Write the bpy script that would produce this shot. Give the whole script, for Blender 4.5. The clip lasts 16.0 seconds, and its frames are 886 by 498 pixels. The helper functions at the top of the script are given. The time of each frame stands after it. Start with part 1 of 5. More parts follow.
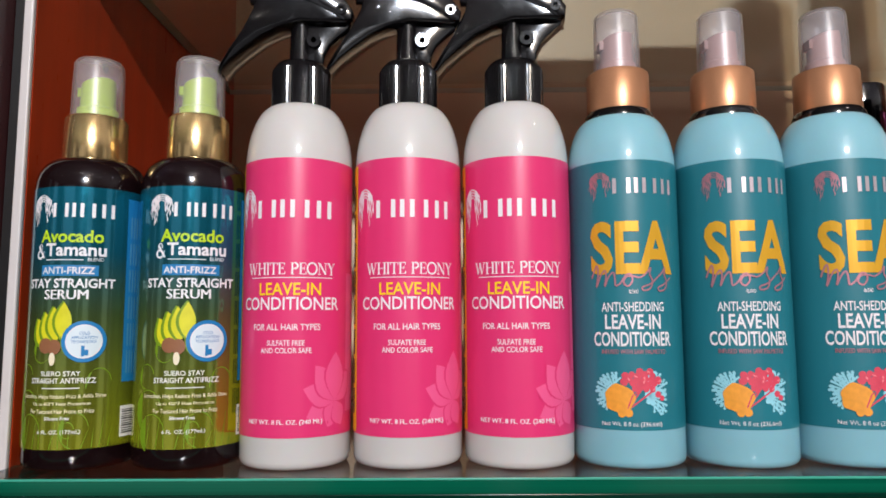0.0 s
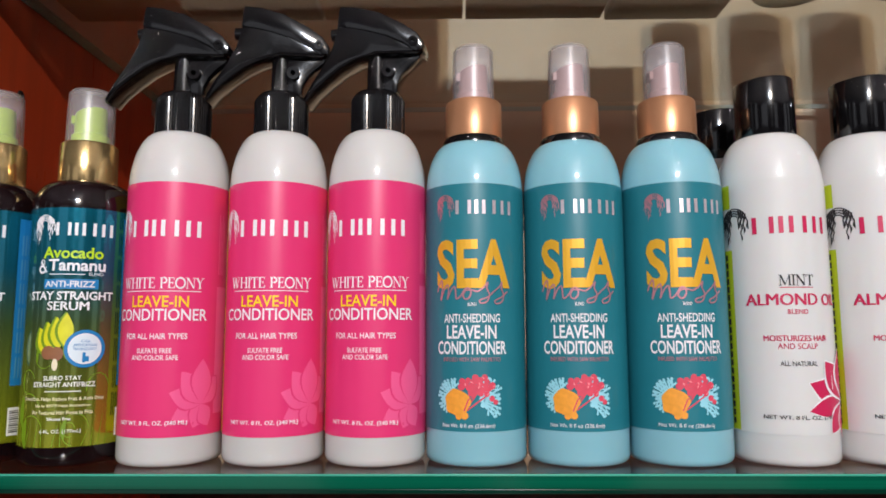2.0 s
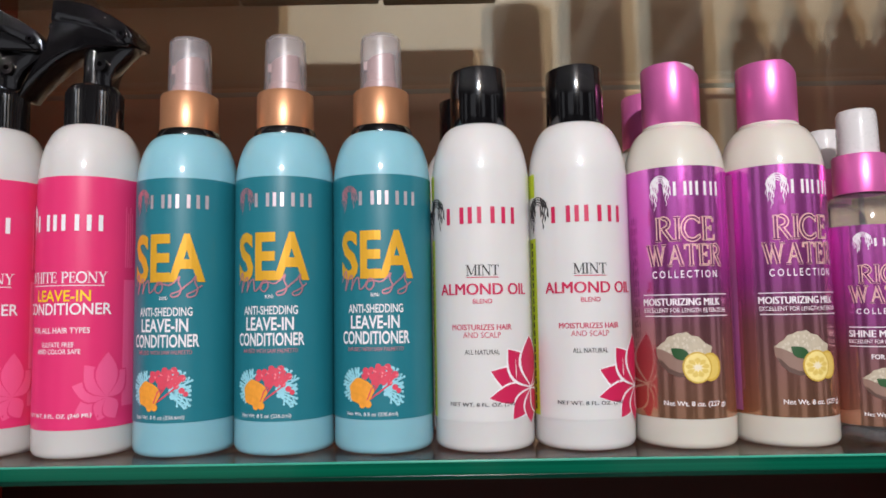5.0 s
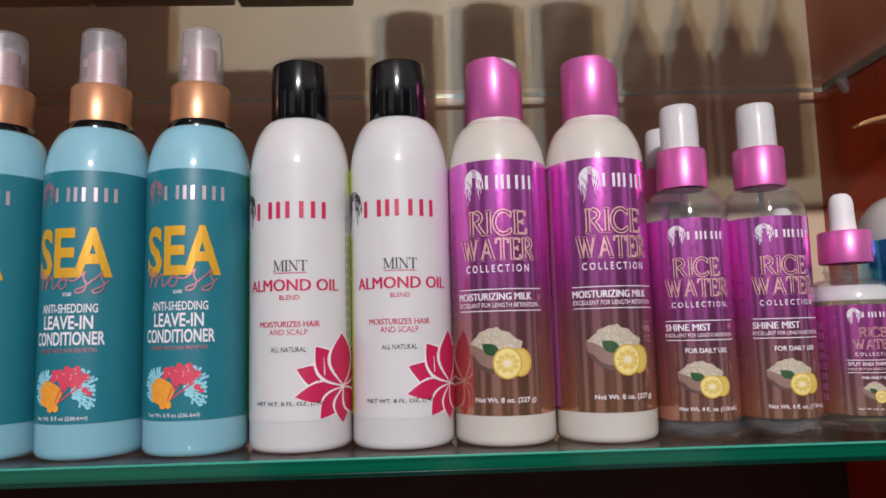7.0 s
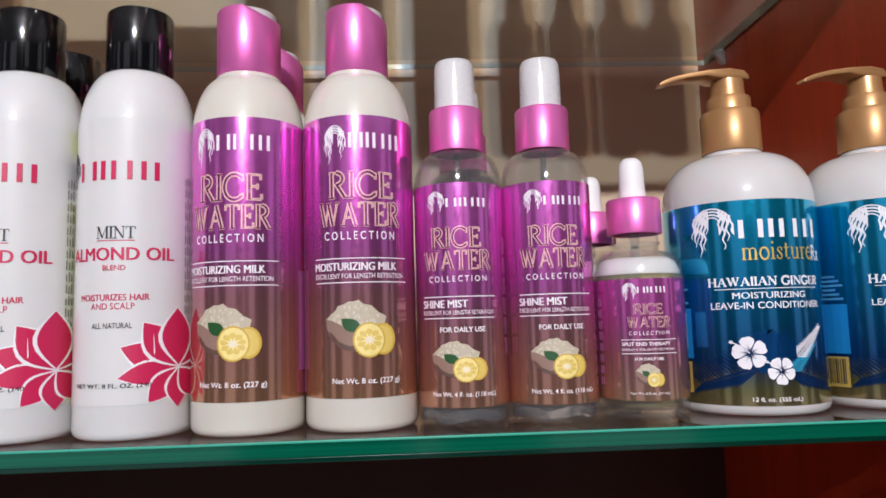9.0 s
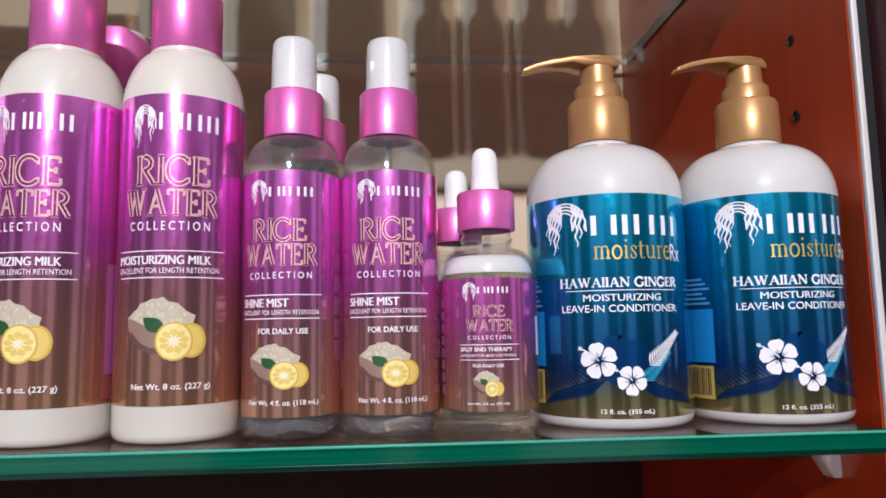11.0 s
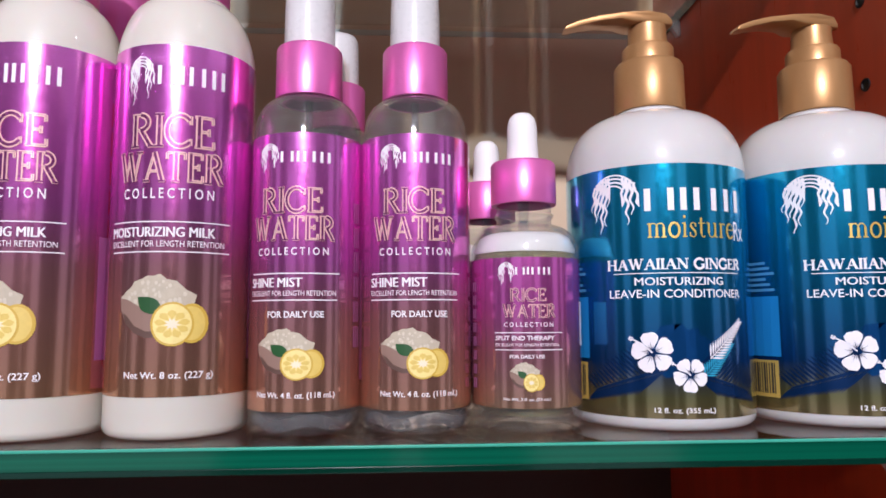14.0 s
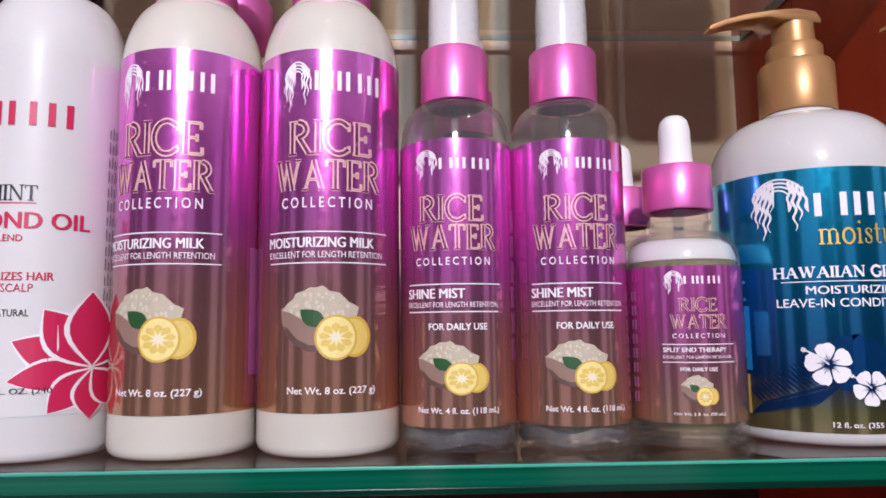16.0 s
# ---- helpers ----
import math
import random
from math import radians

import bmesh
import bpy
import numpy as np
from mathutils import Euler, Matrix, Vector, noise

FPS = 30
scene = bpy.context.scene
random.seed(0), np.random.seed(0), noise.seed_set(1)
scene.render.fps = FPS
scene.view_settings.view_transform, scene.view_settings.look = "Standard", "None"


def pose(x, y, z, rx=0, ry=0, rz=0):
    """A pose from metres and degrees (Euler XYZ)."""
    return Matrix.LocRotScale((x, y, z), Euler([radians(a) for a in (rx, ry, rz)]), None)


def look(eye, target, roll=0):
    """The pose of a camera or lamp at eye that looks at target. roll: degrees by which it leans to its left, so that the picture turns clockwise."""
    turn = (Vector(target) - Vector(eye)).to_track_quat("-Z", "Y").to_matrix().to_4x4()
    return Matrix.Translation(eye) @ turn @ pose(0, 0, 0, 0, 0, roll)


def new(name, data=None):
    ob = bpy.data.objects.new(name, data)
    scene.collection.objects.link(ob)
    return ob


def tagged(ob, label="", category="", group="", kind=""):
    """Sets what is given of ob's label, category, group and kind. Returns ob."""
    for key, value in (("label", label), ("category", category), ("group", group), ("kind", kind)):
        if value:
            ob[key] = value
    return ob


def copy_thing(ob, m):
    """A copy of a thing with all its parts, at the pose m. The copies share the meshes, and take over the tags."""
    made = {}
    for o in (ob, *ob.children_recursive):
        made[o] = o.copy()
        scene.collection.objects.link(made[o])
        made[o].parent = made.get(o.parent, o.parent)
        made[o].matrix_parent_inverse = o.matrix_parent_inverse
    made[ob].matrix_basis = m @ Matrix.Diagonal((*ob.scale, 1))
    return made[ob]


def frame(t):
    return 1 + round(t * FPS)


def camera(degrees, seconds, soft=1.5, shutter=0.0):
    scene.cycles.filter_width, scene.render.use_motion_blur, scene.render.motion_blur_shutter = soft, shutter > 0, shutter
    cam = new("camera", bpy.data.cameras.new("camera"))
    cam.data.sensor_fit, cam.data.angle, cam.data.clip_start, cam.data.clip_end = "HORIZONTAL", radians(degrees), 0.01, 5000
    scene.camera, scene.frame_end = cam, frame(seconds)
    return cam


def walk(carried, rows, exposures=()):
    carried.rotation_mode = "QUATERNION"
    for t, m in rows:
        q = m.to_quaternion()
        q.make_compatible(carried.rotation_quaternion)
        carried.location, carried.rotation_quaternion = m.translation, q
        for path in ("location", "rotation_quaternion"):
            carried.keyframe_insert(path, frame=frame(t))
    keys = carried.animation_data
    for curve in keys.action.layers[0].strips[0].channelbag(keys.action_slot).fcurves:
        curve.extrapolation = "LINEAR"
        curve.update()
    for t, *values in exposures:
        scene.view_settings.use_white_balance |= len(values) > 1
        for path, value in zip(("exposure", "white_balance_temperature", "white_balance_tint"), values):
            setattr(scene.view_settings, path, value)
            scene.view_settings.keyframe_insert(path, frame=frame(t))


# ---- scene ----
cam = camera(65.30, 16.0, soft=1.7)
PATH = [
    (0, (0.01647, 0.04917, 1.26697), (0.00543, 2.03770, 1.48055), -0.29),
    (0.5, (0.03517, 0.04712, 1.26883), (0.00889, 2.03541, 1.48333), -0.16),
    (1, (0.05400, 0.03895, 1.27275), (0.02006, 2.02626, 1.49511), -0.29),
    (1.5, (0.07104, 0.02911, 1.27289), (0.03256, 2.01845, 1.47551), -0.19),
    (2, (0.08963, 0.02129, 1.26744), (0.05640, 2.00692, 1.50447), -0.20),
    (2.5, (0.11130, 0.02290, 1.27055), (0.07452, 2.01218, 1.47401), -0.27),
    (3, (0.13700, 0.01953, 1.27218), (0.11369, 2.01140, 1.45089), -0.52),
    (3.5, (0.16547, 0.01781, 1.26691), (0.14569, 2.00589, 1.48406), -1.03),
    (4, (0.19161, 0.01370, 1.27135), (0.15256, 2.00540, 1.44910), -1.06),
    (4.5, (0.21538, 0.01609, 1.27551), (0.18557, 2.00978, 1.43149), -1.01),
    (7, (0.31449, 0.02511, 1.26056), (0.37191, 2.01169, 1.48456), -1.54),
    (7.5, (0.34602, 0.03061, 1.25810), (0.41476, 2.01814, 1.47023), -1.64),
    (8, (0.37733, 0.03910, 1.25575), (0.44835, 2.02700, 1.46359), -1.67),
    (8.5, (0.40241, 0.04723, 1.25191), (0.47674, 2.03468, 1.46282), -1.50),
    (9, (0.42787, 0.05635, 1.25058), (0.51893, 2.04397, 1.45323), -1.68),
    (9.5, (0.44876, 0.06338, 1.24741), (0.55640, 2.05026, 1.44925), -1.42),
    (10, (0.46593, 0.06972, 1.24574), (0.59146, 2.05464, 1.45629), -1.62),
    (12.5, (0.52290, 0.10402, 1.24653), (0.65473, 2.08586, 1.48093), -0.13),
    (13, (0.52682, 0.11601, 1.24647), (0.64705, 2.10026, 1.46625), -0.42),
    (13.5, (0.50850, 0.11956, 1.24764), (0.66053, 2.10264, 1.45808), -0.25),
    (14, (0.48742, 0.11330, 1.24364), (0.59565, 2.09971, 1.44969), -0.32),
    (14.5, (0.47563, 0.10903, 1.24733), (0.57746, 2.09455, 1.46492), -0.86),
    (15, (0.46897, 0.11373, 1.24702), (0.56303, 2.09831, 1.47634), -1.04),
    (15.5, (0.44930, 0.12357, 1.24608), (0.53608, 2.10879, 1.47277), -0.93),
    (16, (0.43606, 0.12410, 1.24610), (0.50772, 2.11033, 1.46916), -0.63),
]
walk(cam, [(t, look(eye, target, roll)) for t, eye, target, roll in PATH],
     [(0, 0.08, 6440, 11), (4.5, 0.06, 6400, 11), (7.0, -0.2, 6340, 15), (8.0, -0.23, 6300, 14), (9.0, 0.1, 6150, 13), (10.0, 0.24, 6080, 13), (12.5, 0.17, 6020, 17), (14.0, 0.23, 6000, 19), (15.0, 0.24, 6000, 19), (16.0, 0.13, 6040, 20)])

# ---- world and lights ----
ZS = 1.2043                      # top of the glass shelf that carries the bottles
XL, XR, YB = -0.1795, 0.698, 0.668  # side panels and back panel of the cabinet
world = bpy.data.worlds.new("world")
scene.world = world
world.use_nodes = True
bg = world.node_tree.nodes["Background"]
bg.inputs[0].default_value = (0.92, 0.94, 1.0, 1)
bg.inputs[1].default_value = 0.36


def area(name, eye, target, size, watts, colour):
    d = bpy.data.lights.new(name, "AREA")
    d.shape, d.size, d.energy, d.color = "DISK", size, watts, colour
    ob = new(name, d)
    ob.matrix_world = look(eye, target)
    return ob


WARM, COOL = (1.0, 0.90, 0.84), (0.95, 0.95, 1.0)
area("spot_lamp", (0.25, -2.10, 2.38), (0.26, 0.45, 1.35), 0.07, 48, (0.73, 0.85, 1.0))      # cool white
area("spot_lamp", (0.37, -2.10, 2.38), (0.26, 0.45, 1.35), 0.07, 40, (1.0, 0.80, 0.60))      # warm white
for i, x in enumerate((-3.0, -2.0, -1.1, -0.35, 0.35, 1.1, 1.9, 2.8, 3.7)):
    for j, y in enumerate((-0.45, -1.4, -2.7)):
        area("ceiling_spot", (x + 0.13 * j, y - 0.08 * (i % 2), 2.66), (x + 0.6 * (0.3 - x) * (j < 2), y + 0.7, 0), 0.022, 0.55, WARM if (i + j) % 2 else COOL)

# ---- materials ----


def lin(h):
    v = [int(h[i:i + 2], 16) / 255 for i in (0, 2, 4)]
    return [c / 12.92 if c <= 0.04045 else ((c + 0.055) / 1.055) ** 2.4 for c in v] + [1.0]


def mat(name, colour, rough=0.4, metal=0.0, vary=0.06, scale=60.0, bump=0.0, bscale=400.0, coat=0.0, trans=0.0, ior=1.46, sss=0.0, spec=0.5, stretch=(1, 1, 1)):
    """Principled surface with a slow and a fine variation of its colour and gloss."""
    m = bpy.data.materials.new(name)
    m.use_nodes = True
    nt = m.node_tree
    p = nt.nodes["Principled BSDF"]
    c = lin(colour) if isinstance(colour, str) else [*colour, 1.0][:4]
    tc = nt.nodes.new("ShaderNodeTexCoord")
    mp = nt.nodes.new("ShaderNodeMapping")
    mp.inputs["Scale"].default_value = stretch
    nt.links.new(tc.outputs["Object"], mp.inputs[0])
    n1 = nt.nodes.new("ShaderNodeTexNoise")
    n1.inputs["Scale"].default_value, n1.inputs["Detail"].default_value = scale, 6
    n2 = nt.nodes.new("ShaderNodeTexNoise")
    n2.inputs["Scale"].default_value, n2.inputs["Detail"].default_value = bscale, 3
    nt.links.new(mp.outputs[0], n1.inputs["Vector"])
    nt.links.new(mp.outputs[0], n2.inputs["Vector"])
    mx = nt.nodes.new("ShaderNodeMix")
    mx.data_type = "RGBA"
    mx.inputs[6].default_value = [v * (1 - vary) for v in c[:3]] + [1]
    mx.inputs[7].default_value = [min(1, v * (1 + vary)) for v in c[:3]] + [1]
    nt.links.new(n1.outputs[0], mx.inputs[0])
    nt.links.new(mx.outputs[2], p.inputs["Base Color"])
    mr = nt.nodes.new("ShaderNodeMapRange")
    mr.inputs[3].default_value, mr.inputs[4].default_value = max(0.01, rough * 0.75), min(1, rough * 1.3)
    nt.links.new(n2.outputs[0], mr.inputs[0])
    nt.links.new(mr.outputs[0], p.inputs["Roughness"])
    p.inputs["Metallic"].default_value = metal
    p.inputs["Coat Weight"].default_value = coat
    p.inputs["Coat Roughness"].default_value = 0.085
    p.inputs["Transmission Weight"].default_value = trans
    p.inputs["IOR"].default_value = ior
    p.inputs["Specular IOR Level"].default_value = spec
    p.inputs["Subsurface Weight"].default_value = sss
    p.inputs["Subsurface Scale"].default_value = 0.004
    if bump:
        b = nt.nodes.new("ShaderNodeBump")
        b.inputs["Strength"].default_value, b.inputs["Distance"].default_value = bump, 0.001
        nt.links.new(n2.outputs[0], b.inputs["Height"])
        nt.links.new(b.outputs[0], p.inputs["Normal"])
    return m


def graded(name, stops, zlo, zhi, metal, rough, vary=0.12, coat=0.6, streak=0.0):
    """Printed foil whose colour runs from one tone to the next up the label."""
    m = mat(name, (0.5, 0.5, 0.5), rough, metal, coat=coat)
    nt = m.node_tree
    p = nt.nodes["Principled BSDF"]
    tc = nt.nodes.new("ShaderNodeTexCoord")
    sp = nt.nodes.new("ShaderNodeSeparateXYZ")
    nt.links.new(tc.outputs["Object"], sp.inputs[0])
    mr = nt.nodes.new("ShaderNodeMapRange")
    mr.inputs[1].default_value, mr.inputs[2].default_value = zlo, zhi
    nt.links.new(sp.outputs[2], mr.inputs[0])
    rp = nt.nodes.new("ShaderNodeValToRGB")
    els = rp.color_ramp.elements
    for k, (pos, h) in enumerate(stops):
        e = els[k] if k < 2 else els.new(pos)
        e.position, e.color = pos, lin(h)
    nt.links.new(mr.outputs[0], rp.inputs[0])
    nz = nt.nodes.new("ShaderNodeTexNoise")
    nz.inputs["Scale"].default_value, nz.inputs["Detail"].default_value = 55, 5
    nt.links.new(tc.outputs["Object"], nz.inputs["Vector"])
    mm = nt.nodes.new("ShaderNodeMix")
    mm.data_type, mm.blend_type = "RGBA", "OVERLAY"
    mm.inputs[0].default_value = vary
    nt.links.new(rp.outputs[0], mm.inputs[6])
    nt.links.new(nz.outputs[0], mm.inputs[7])
    nt.links.new(mm.outputs[2], p.inputs["Base Color"])
    # fine vertical rolling marks of the foil
    mp = nt.nodes.new("ShaderNodeMapping")
    mp.inputs["Scale"].default_value = (27, 27, 0.6)
    nt.links.new(tc.outputs["Object"], mp.inputs[0])
    n3 = nt.nodes.new("ShaderNodeTexNoise")
    n3.inputs["Scale"].default_value, n3.inputs["Detail"].default_value = 1.0, 2.2
    nt.links.new(mp.outputs[0], n3.inputs["Vector"])
    b = nt.nodes.new("ShaderNodeBump")
    b.inputs["Strength"].default_value, b.inputs["Distance"].default_value = streak, 0.0017
    nt.links.new(n3.outputs[0], b.inputs["Height"])
    if streak:
        nt.links.new(b.outputs[0], p.inputs["Normal"])
    return m


def clear(name, tint, gloss=0.04, rough=0.03):
    """Thin clear plastic or sheet glass: lets light straight through and adds a gloss that grows at grazing angles."""
    m = bpy.data.materials.new(name)
    m.use_nodes = True
    nt = m.node_tree
    nt.nodes.remove(nt.nodes["Principled BSDF"])
    out = nt.nodes["Material Output"]
    tr = nt.nodes.new("ShaderNodeBsdfTransparent")
    tr.inputs[0].default_value = (*tint, 1)
    gl = nt.nodes.new("ShaderNodeBsdfGlossy")
    gl.inputs["Roughness"].default_value = rough
    lw = nt.nodes.new("ShaderNodeLayerWeight")
    pw = nt.nodes.new("ShaderNodeMath")
    pw.operation = "POWER"
    pw.inputs[1].default_value = 4.5
    nt.links.new(lw.outputs["Facing"], pw.inputs[0])
    fr = nt.nodes.new("ShaderNodeMath")
    fr.operation = "MULTIPLY_ADD"
    fr.inputs[1].default_value, fr.inputs[2].default_value = 0.9, gloss
    nt.links.new(pw.outputs[0], fr.inputs[0])
    mx = nt.nodes.new("ShaderNodeMixShader")
    nt.links.new(fr.outputs[0], mx.inputs[0])
    nt.links.new(tr.outputs[0], mx.inputs[1])
    nt.links.new(gl.outputs[0], mx.inputs[2])
    nt.links.new(mx.outputs[0], out.inputs[0])
    return m


def hazy(name, tint, milk, amount, rough=0.04):
    """Clear plastic or oil with a faint milkiness of its own."""
    m = clear(name, tint, rough=rough)
    nt = m.node_tree
    out = nt.nodes["Material Output"]
    first = out.inputs[0].links[0].from_socket
    df = nt.nodes.new("ShaderNodeBsdfDiffuse")
    df.inputs[0].default_value = lin(milk)
    mx = nt.nodes.new("ShaderNodeMixShader")
    mx.inputs[0].default_value = amount
    nt.links.new(first, mx.inputs[1])
    nt.links.new(df.outputs[0], mx.inputs[2])
    nt.links.new(mx.outputs[0], out.inputs[0])
    return m


def misty(m, tint, amount):
    """Faint translucent veil on glass, standing in for reflections on its underside."""
    nt = m.node_tree
    out = nt.nodes["Material Output"]
    first = out.inputs[0].links[0].from_socket
    tl = nt.nodes.new("ShaderNodeBsdfTranslucent")
    tl.inputs[0].default_value = lin(tint)
    tc = nt.nodes.new("ShaderNodeTexCoord")
    nz = nt.nodes.new("ShaderNodeTexNoise")
    nz.inputs["Scale"].default_value, nz.inputs["Detail"].default_value = 22, 5
    nt.links.new(tc.outputs["Object"], nz.inputs["Vector"])
    mr = nt.nodes.new("ShaderNodeMapRange")
    mr.inputs[3].default_value, mr.inputs[4].default_value = amount * 0.6, amount * 1.4
    nt.links.new(nz.outputs[0], mr.inputs[0])
    mx = nt.nodes.new("ShaderNodeMixShader")
    nt.links.new(mr.outputs[0], mx.inputs[0])
    nt.links.new(first, mx.inputs[1])
    nt.links.new(tl.outputs[0], mx.inputs[2])
    nt.links.new(mx.outputs[0], out.inputs[0])
    return m


def frosted(name, colour, see):
    """Milky plastic that lets part of the light straight through."""
    m = mat(name, colour, 0.28, coat=0.3)
    nt = m.node_tree
    p, out = nt.nodes["Principled BSDF"], nt.nodes["Material Output"]
    tr = nt.nodes.new("ShaderNodeBsdfTransparent")
    mx = nt.nodes.new("ShaderNodeMixShader")
    mx.inputs[0].default_value = see
    nt.links.new(p.outputs[0], mx.inputs[1])
    nt.links.new(tr.outputs[0], mx.inputs[2])
    nt.links.new(mx.outputs[0], out.inputs[0])
    return m


M_WHITE = mat("white_plastic", "cac7c5", 0.42, vary=0.02, sss=0.1, coat=0.9, spec=0.3)
M_SNOW = mat("bright_white_plastic", "d3d1d0", 0.40, vary=0.02, sss=0.1, coat=0.9, spec=0.3)
M_PEARL = mat("pearl_plastic", "d0cabf", 0.40, vary=0.02, sss=0.1, coat=0.9, spec=0.3)
M_AQUA = mat("aqua_plastic", "86bac8", 0.38, vary=0.04, sss=0.08, coat=0.9, spec=0.3)
M_BLACK = mat("black_plastic", "0c0b0d", 0.16, vary=0.2, bump=0.05, bscale=300, coat=0.9)
M_AMBER = mat("near_black_plastic", "150a0c", 0.12, vary=0.2, coat=0.4)
M_PINK = mat("pink_label", "dc336f", 0.34, vary=0.04, coat=0.25)
M_TEAL = mat("teal_label", "1f7280", 0.38, vary=0.06, coat=0.2)
M_PAPER = mat("white_label", "e6e2e4", 0.35, vary=0.02, coat=0.15)
M_RICE = graded("purple_foil", [(0.0, "cc9674"), (1.0, "f680e4"), (0.36, "b87c84"), (0.53, "cc66b6"), (0.7, "e86cd2")], 0.014, 0.137, 0.84, 0.17, streak=0.14)
M_MISTF = graded("purple_foil_small", [(0.0, "d09a7c"), (1.0, "f884e6"), (0.35, "be8288"), (0.53, "d068b8"), (0.7, "ea6ed2")], 0.007, 0.107, 0.84, 0.17, streak=0.14)
M_DROPF = graded("purple_foil_dropper", [(0.0, "cca084"), (1.0, "f072d2"), (0.35, "c07e8e"), (0.65, "dc68bc")], 0.009, 0.062, 0.82, 0.17, streak=0.14)
M_BLUEF = graded("blue_foil", [(0.0, "b49c70"), (1.0, "22b8e4"), (0.09, "8c8858"), (0.22, "1a5694"), (0.6, "1890c4")], 0.003, 0.098, 0.86, 0.15, streak=0.14)
M_AVOF = graded("green_foil", [(0.0, "b4b82e"), (1.0, "1a86a2"), (0.22, "98a236"), (0.5, "647e4a"), (0.74, "1e788e")], 0.009, 0.122, 0.74, 0.15, streak=0.14)
M_MAGENTA = mat("magenta_metal", "e673ba", 0.36, metal=0.58, vary=0.05)
M_GOLD = mat("gold_metal", "e6c48a", 0.2, metal=0.93, vary=0.06)
M_COPPER = mat("copper_metal", "c68e68", 0.36, metal=0.62, vary=0.06)
M_BRONZE = mat("bronze_plastic", "b88a5a", 0.36, metal=0.5, vary=0.10, coat=0.4)
M_FROST = hazy("frosted_cap", (0.96, 0.955, 0.965), "f4eef2", 0.10, rough=0.38)
M_FROSTW = frosted("frosted_white_cap", "f2f0f0", 0.48)
M_CLEAR = hazy("clear_plastic", (0.965, 0.97, 0.965), "d4d4d4", 0.035, rough=0.07)
M_LIQ = hazy("pale_oil", (0.96, 0.93, 0.74), "d8cc94", 0.26)
M_PETG = mat("thick_clear_plastic", "eeeef2", 0.03, vary=0.02, trans=0.92, ior=1.5)
M_LIME = mat("lime_plastic", "b4d60c", 0.35, vary=0.04)
M_ROSE = mat("dusty_rose_plastic", "b08680", 0.4, vary=0.06)
M_RUBBER = mat("white_rubber", "e4e1e0", 0.5, vary=0.02)
I_WHITE = mat("white_print", "e6e2e6", 0.45, vary=0.02)
I_SILVER = mat("silver_print", "d4c6cc", 0.3, metal=0.55, vary=0.1)
I_ROSE = mat("rose_silver_print", "c78a96", 0.3, metal=0.5, vary=0.25, scale=90)
I_GOLD = mat("gold_print", "e2aa30", 0.36, metal=0.25, vary=0.08)
I_ROSEGOLD = mat("rose_gold_print", "e6bcb2", 0.3, metal=0.1, vary=0.15)
I_YELLOW = mat("yellow_print", "f0c818", 0.45, vary=0.04)
I_LIME = mat("lime_print", "b6d41c", 0.45, vary=0.04)
I_BLUE = mat("blue_print", "1b78b4", 0.4, vary=0.05)
I_NAVY = mat("navy_print", "0d3160", 0.24, metal=0.6, vary=0.15)
I_AQUA = mat("pale_aqua_print", "92cfdd", 0.45, vary=0.1)
I_CORAL = mat("coral_print", "d4465c", 0.45, vary=0.18, scale=300)
I_SKY = mat("dim_blue_print", "4a8cb4", 0.45, vary=0.1)
I_CORALP = mat("pale_coral_print", "e88890", 0.45, vary=0.1)
I_ORANGE = mat("sponge_print", "e89a34", 0.5, vary=0.22, scale=400)
I_CRIMSON = mat("crimson_print", "c01c4e", 0.45, vary=0.05)
I_PALEPINK = mat("pale_pink_print", "e9588c", 0.4, vary=0.06)
I_GREY = mat("charcoal_print", "2c2a2c", 0.45, vary=0.05)
I_FAINT = mat("faint_grey_print", "6e686e", 0.45, vary=0.1)
I_PLUM = mat("plum_foil_print", "9a4484", 0.25, metal=0.7, vary=0.1)
I_LEMON = mat("lemon_rind_print", "c8a440", 0.45, vary=0.06)
I_LEMONP = mat("lemon_flesh_print", "e8d488", 0.45, vary=0.12, scale=500)
I_LEMONS = mat("lemon_segment_print", "d8bc62", 0.45, vary=0.1, scale=500)
I_SHADE = mat("bowl_shade_print", "5e463e", 0.45, vary=0.15)
I_GRAIN = mat("rice_grain_print", "cac0ae", 0.6, vary=0.1)
I_WASH = mat("deep_blue_wash_print", "12508e", 0.2, metal=0.75, vary=0.25, scale=40)
I_CYAN = mat("cyan_leaf_print", "3ab4dc", 0.3, metal=0.4, vary=0.15)
I_FLOUR = mat("rice_heap_print", "b9ad98", 0.6, vary=0.14, scale=500)
I_BOWL = mat("bowl_print", "8e7266", 0.4, vary=0.12)
I_LEAF = mat("leaf_print", "24502a", 0.4, vary=0.15)
I_AVO = mat("avocado_skin_print", "6c8c14", 0.45, vary=0.15)
I_GOLDINK = mat("antique_gold_print", "cfae58", 0.35, metal=0.3, vary=0.1)
I_GREEN = mat("avocado_print", "d2ce1e", 0.45, vary=0.2, scale=200)
I_NUT = mat("nut_print", "8a5a3c", 0.5, vary=0.2, scale=300)
I_CREAM = mat("cream_print", "e8dcc0", 0.5, vary=0.1)
I_STRIP = mat("chartreuse_print", "b4c41c", 0.45, vary=0.05)
I_MAUVE = mat("mauve_panel_print", "b06a9c", 0.35, metal=0.3, vary=0.1)
M_WOOD = mat("red_wood_veneer", "a63614", 0.3, vary=0.35, scale=9, stretch=(9, 9, 0.7), bscale=60, coat=0.35)
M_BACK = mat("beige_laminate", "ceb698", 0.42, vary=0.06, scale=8)
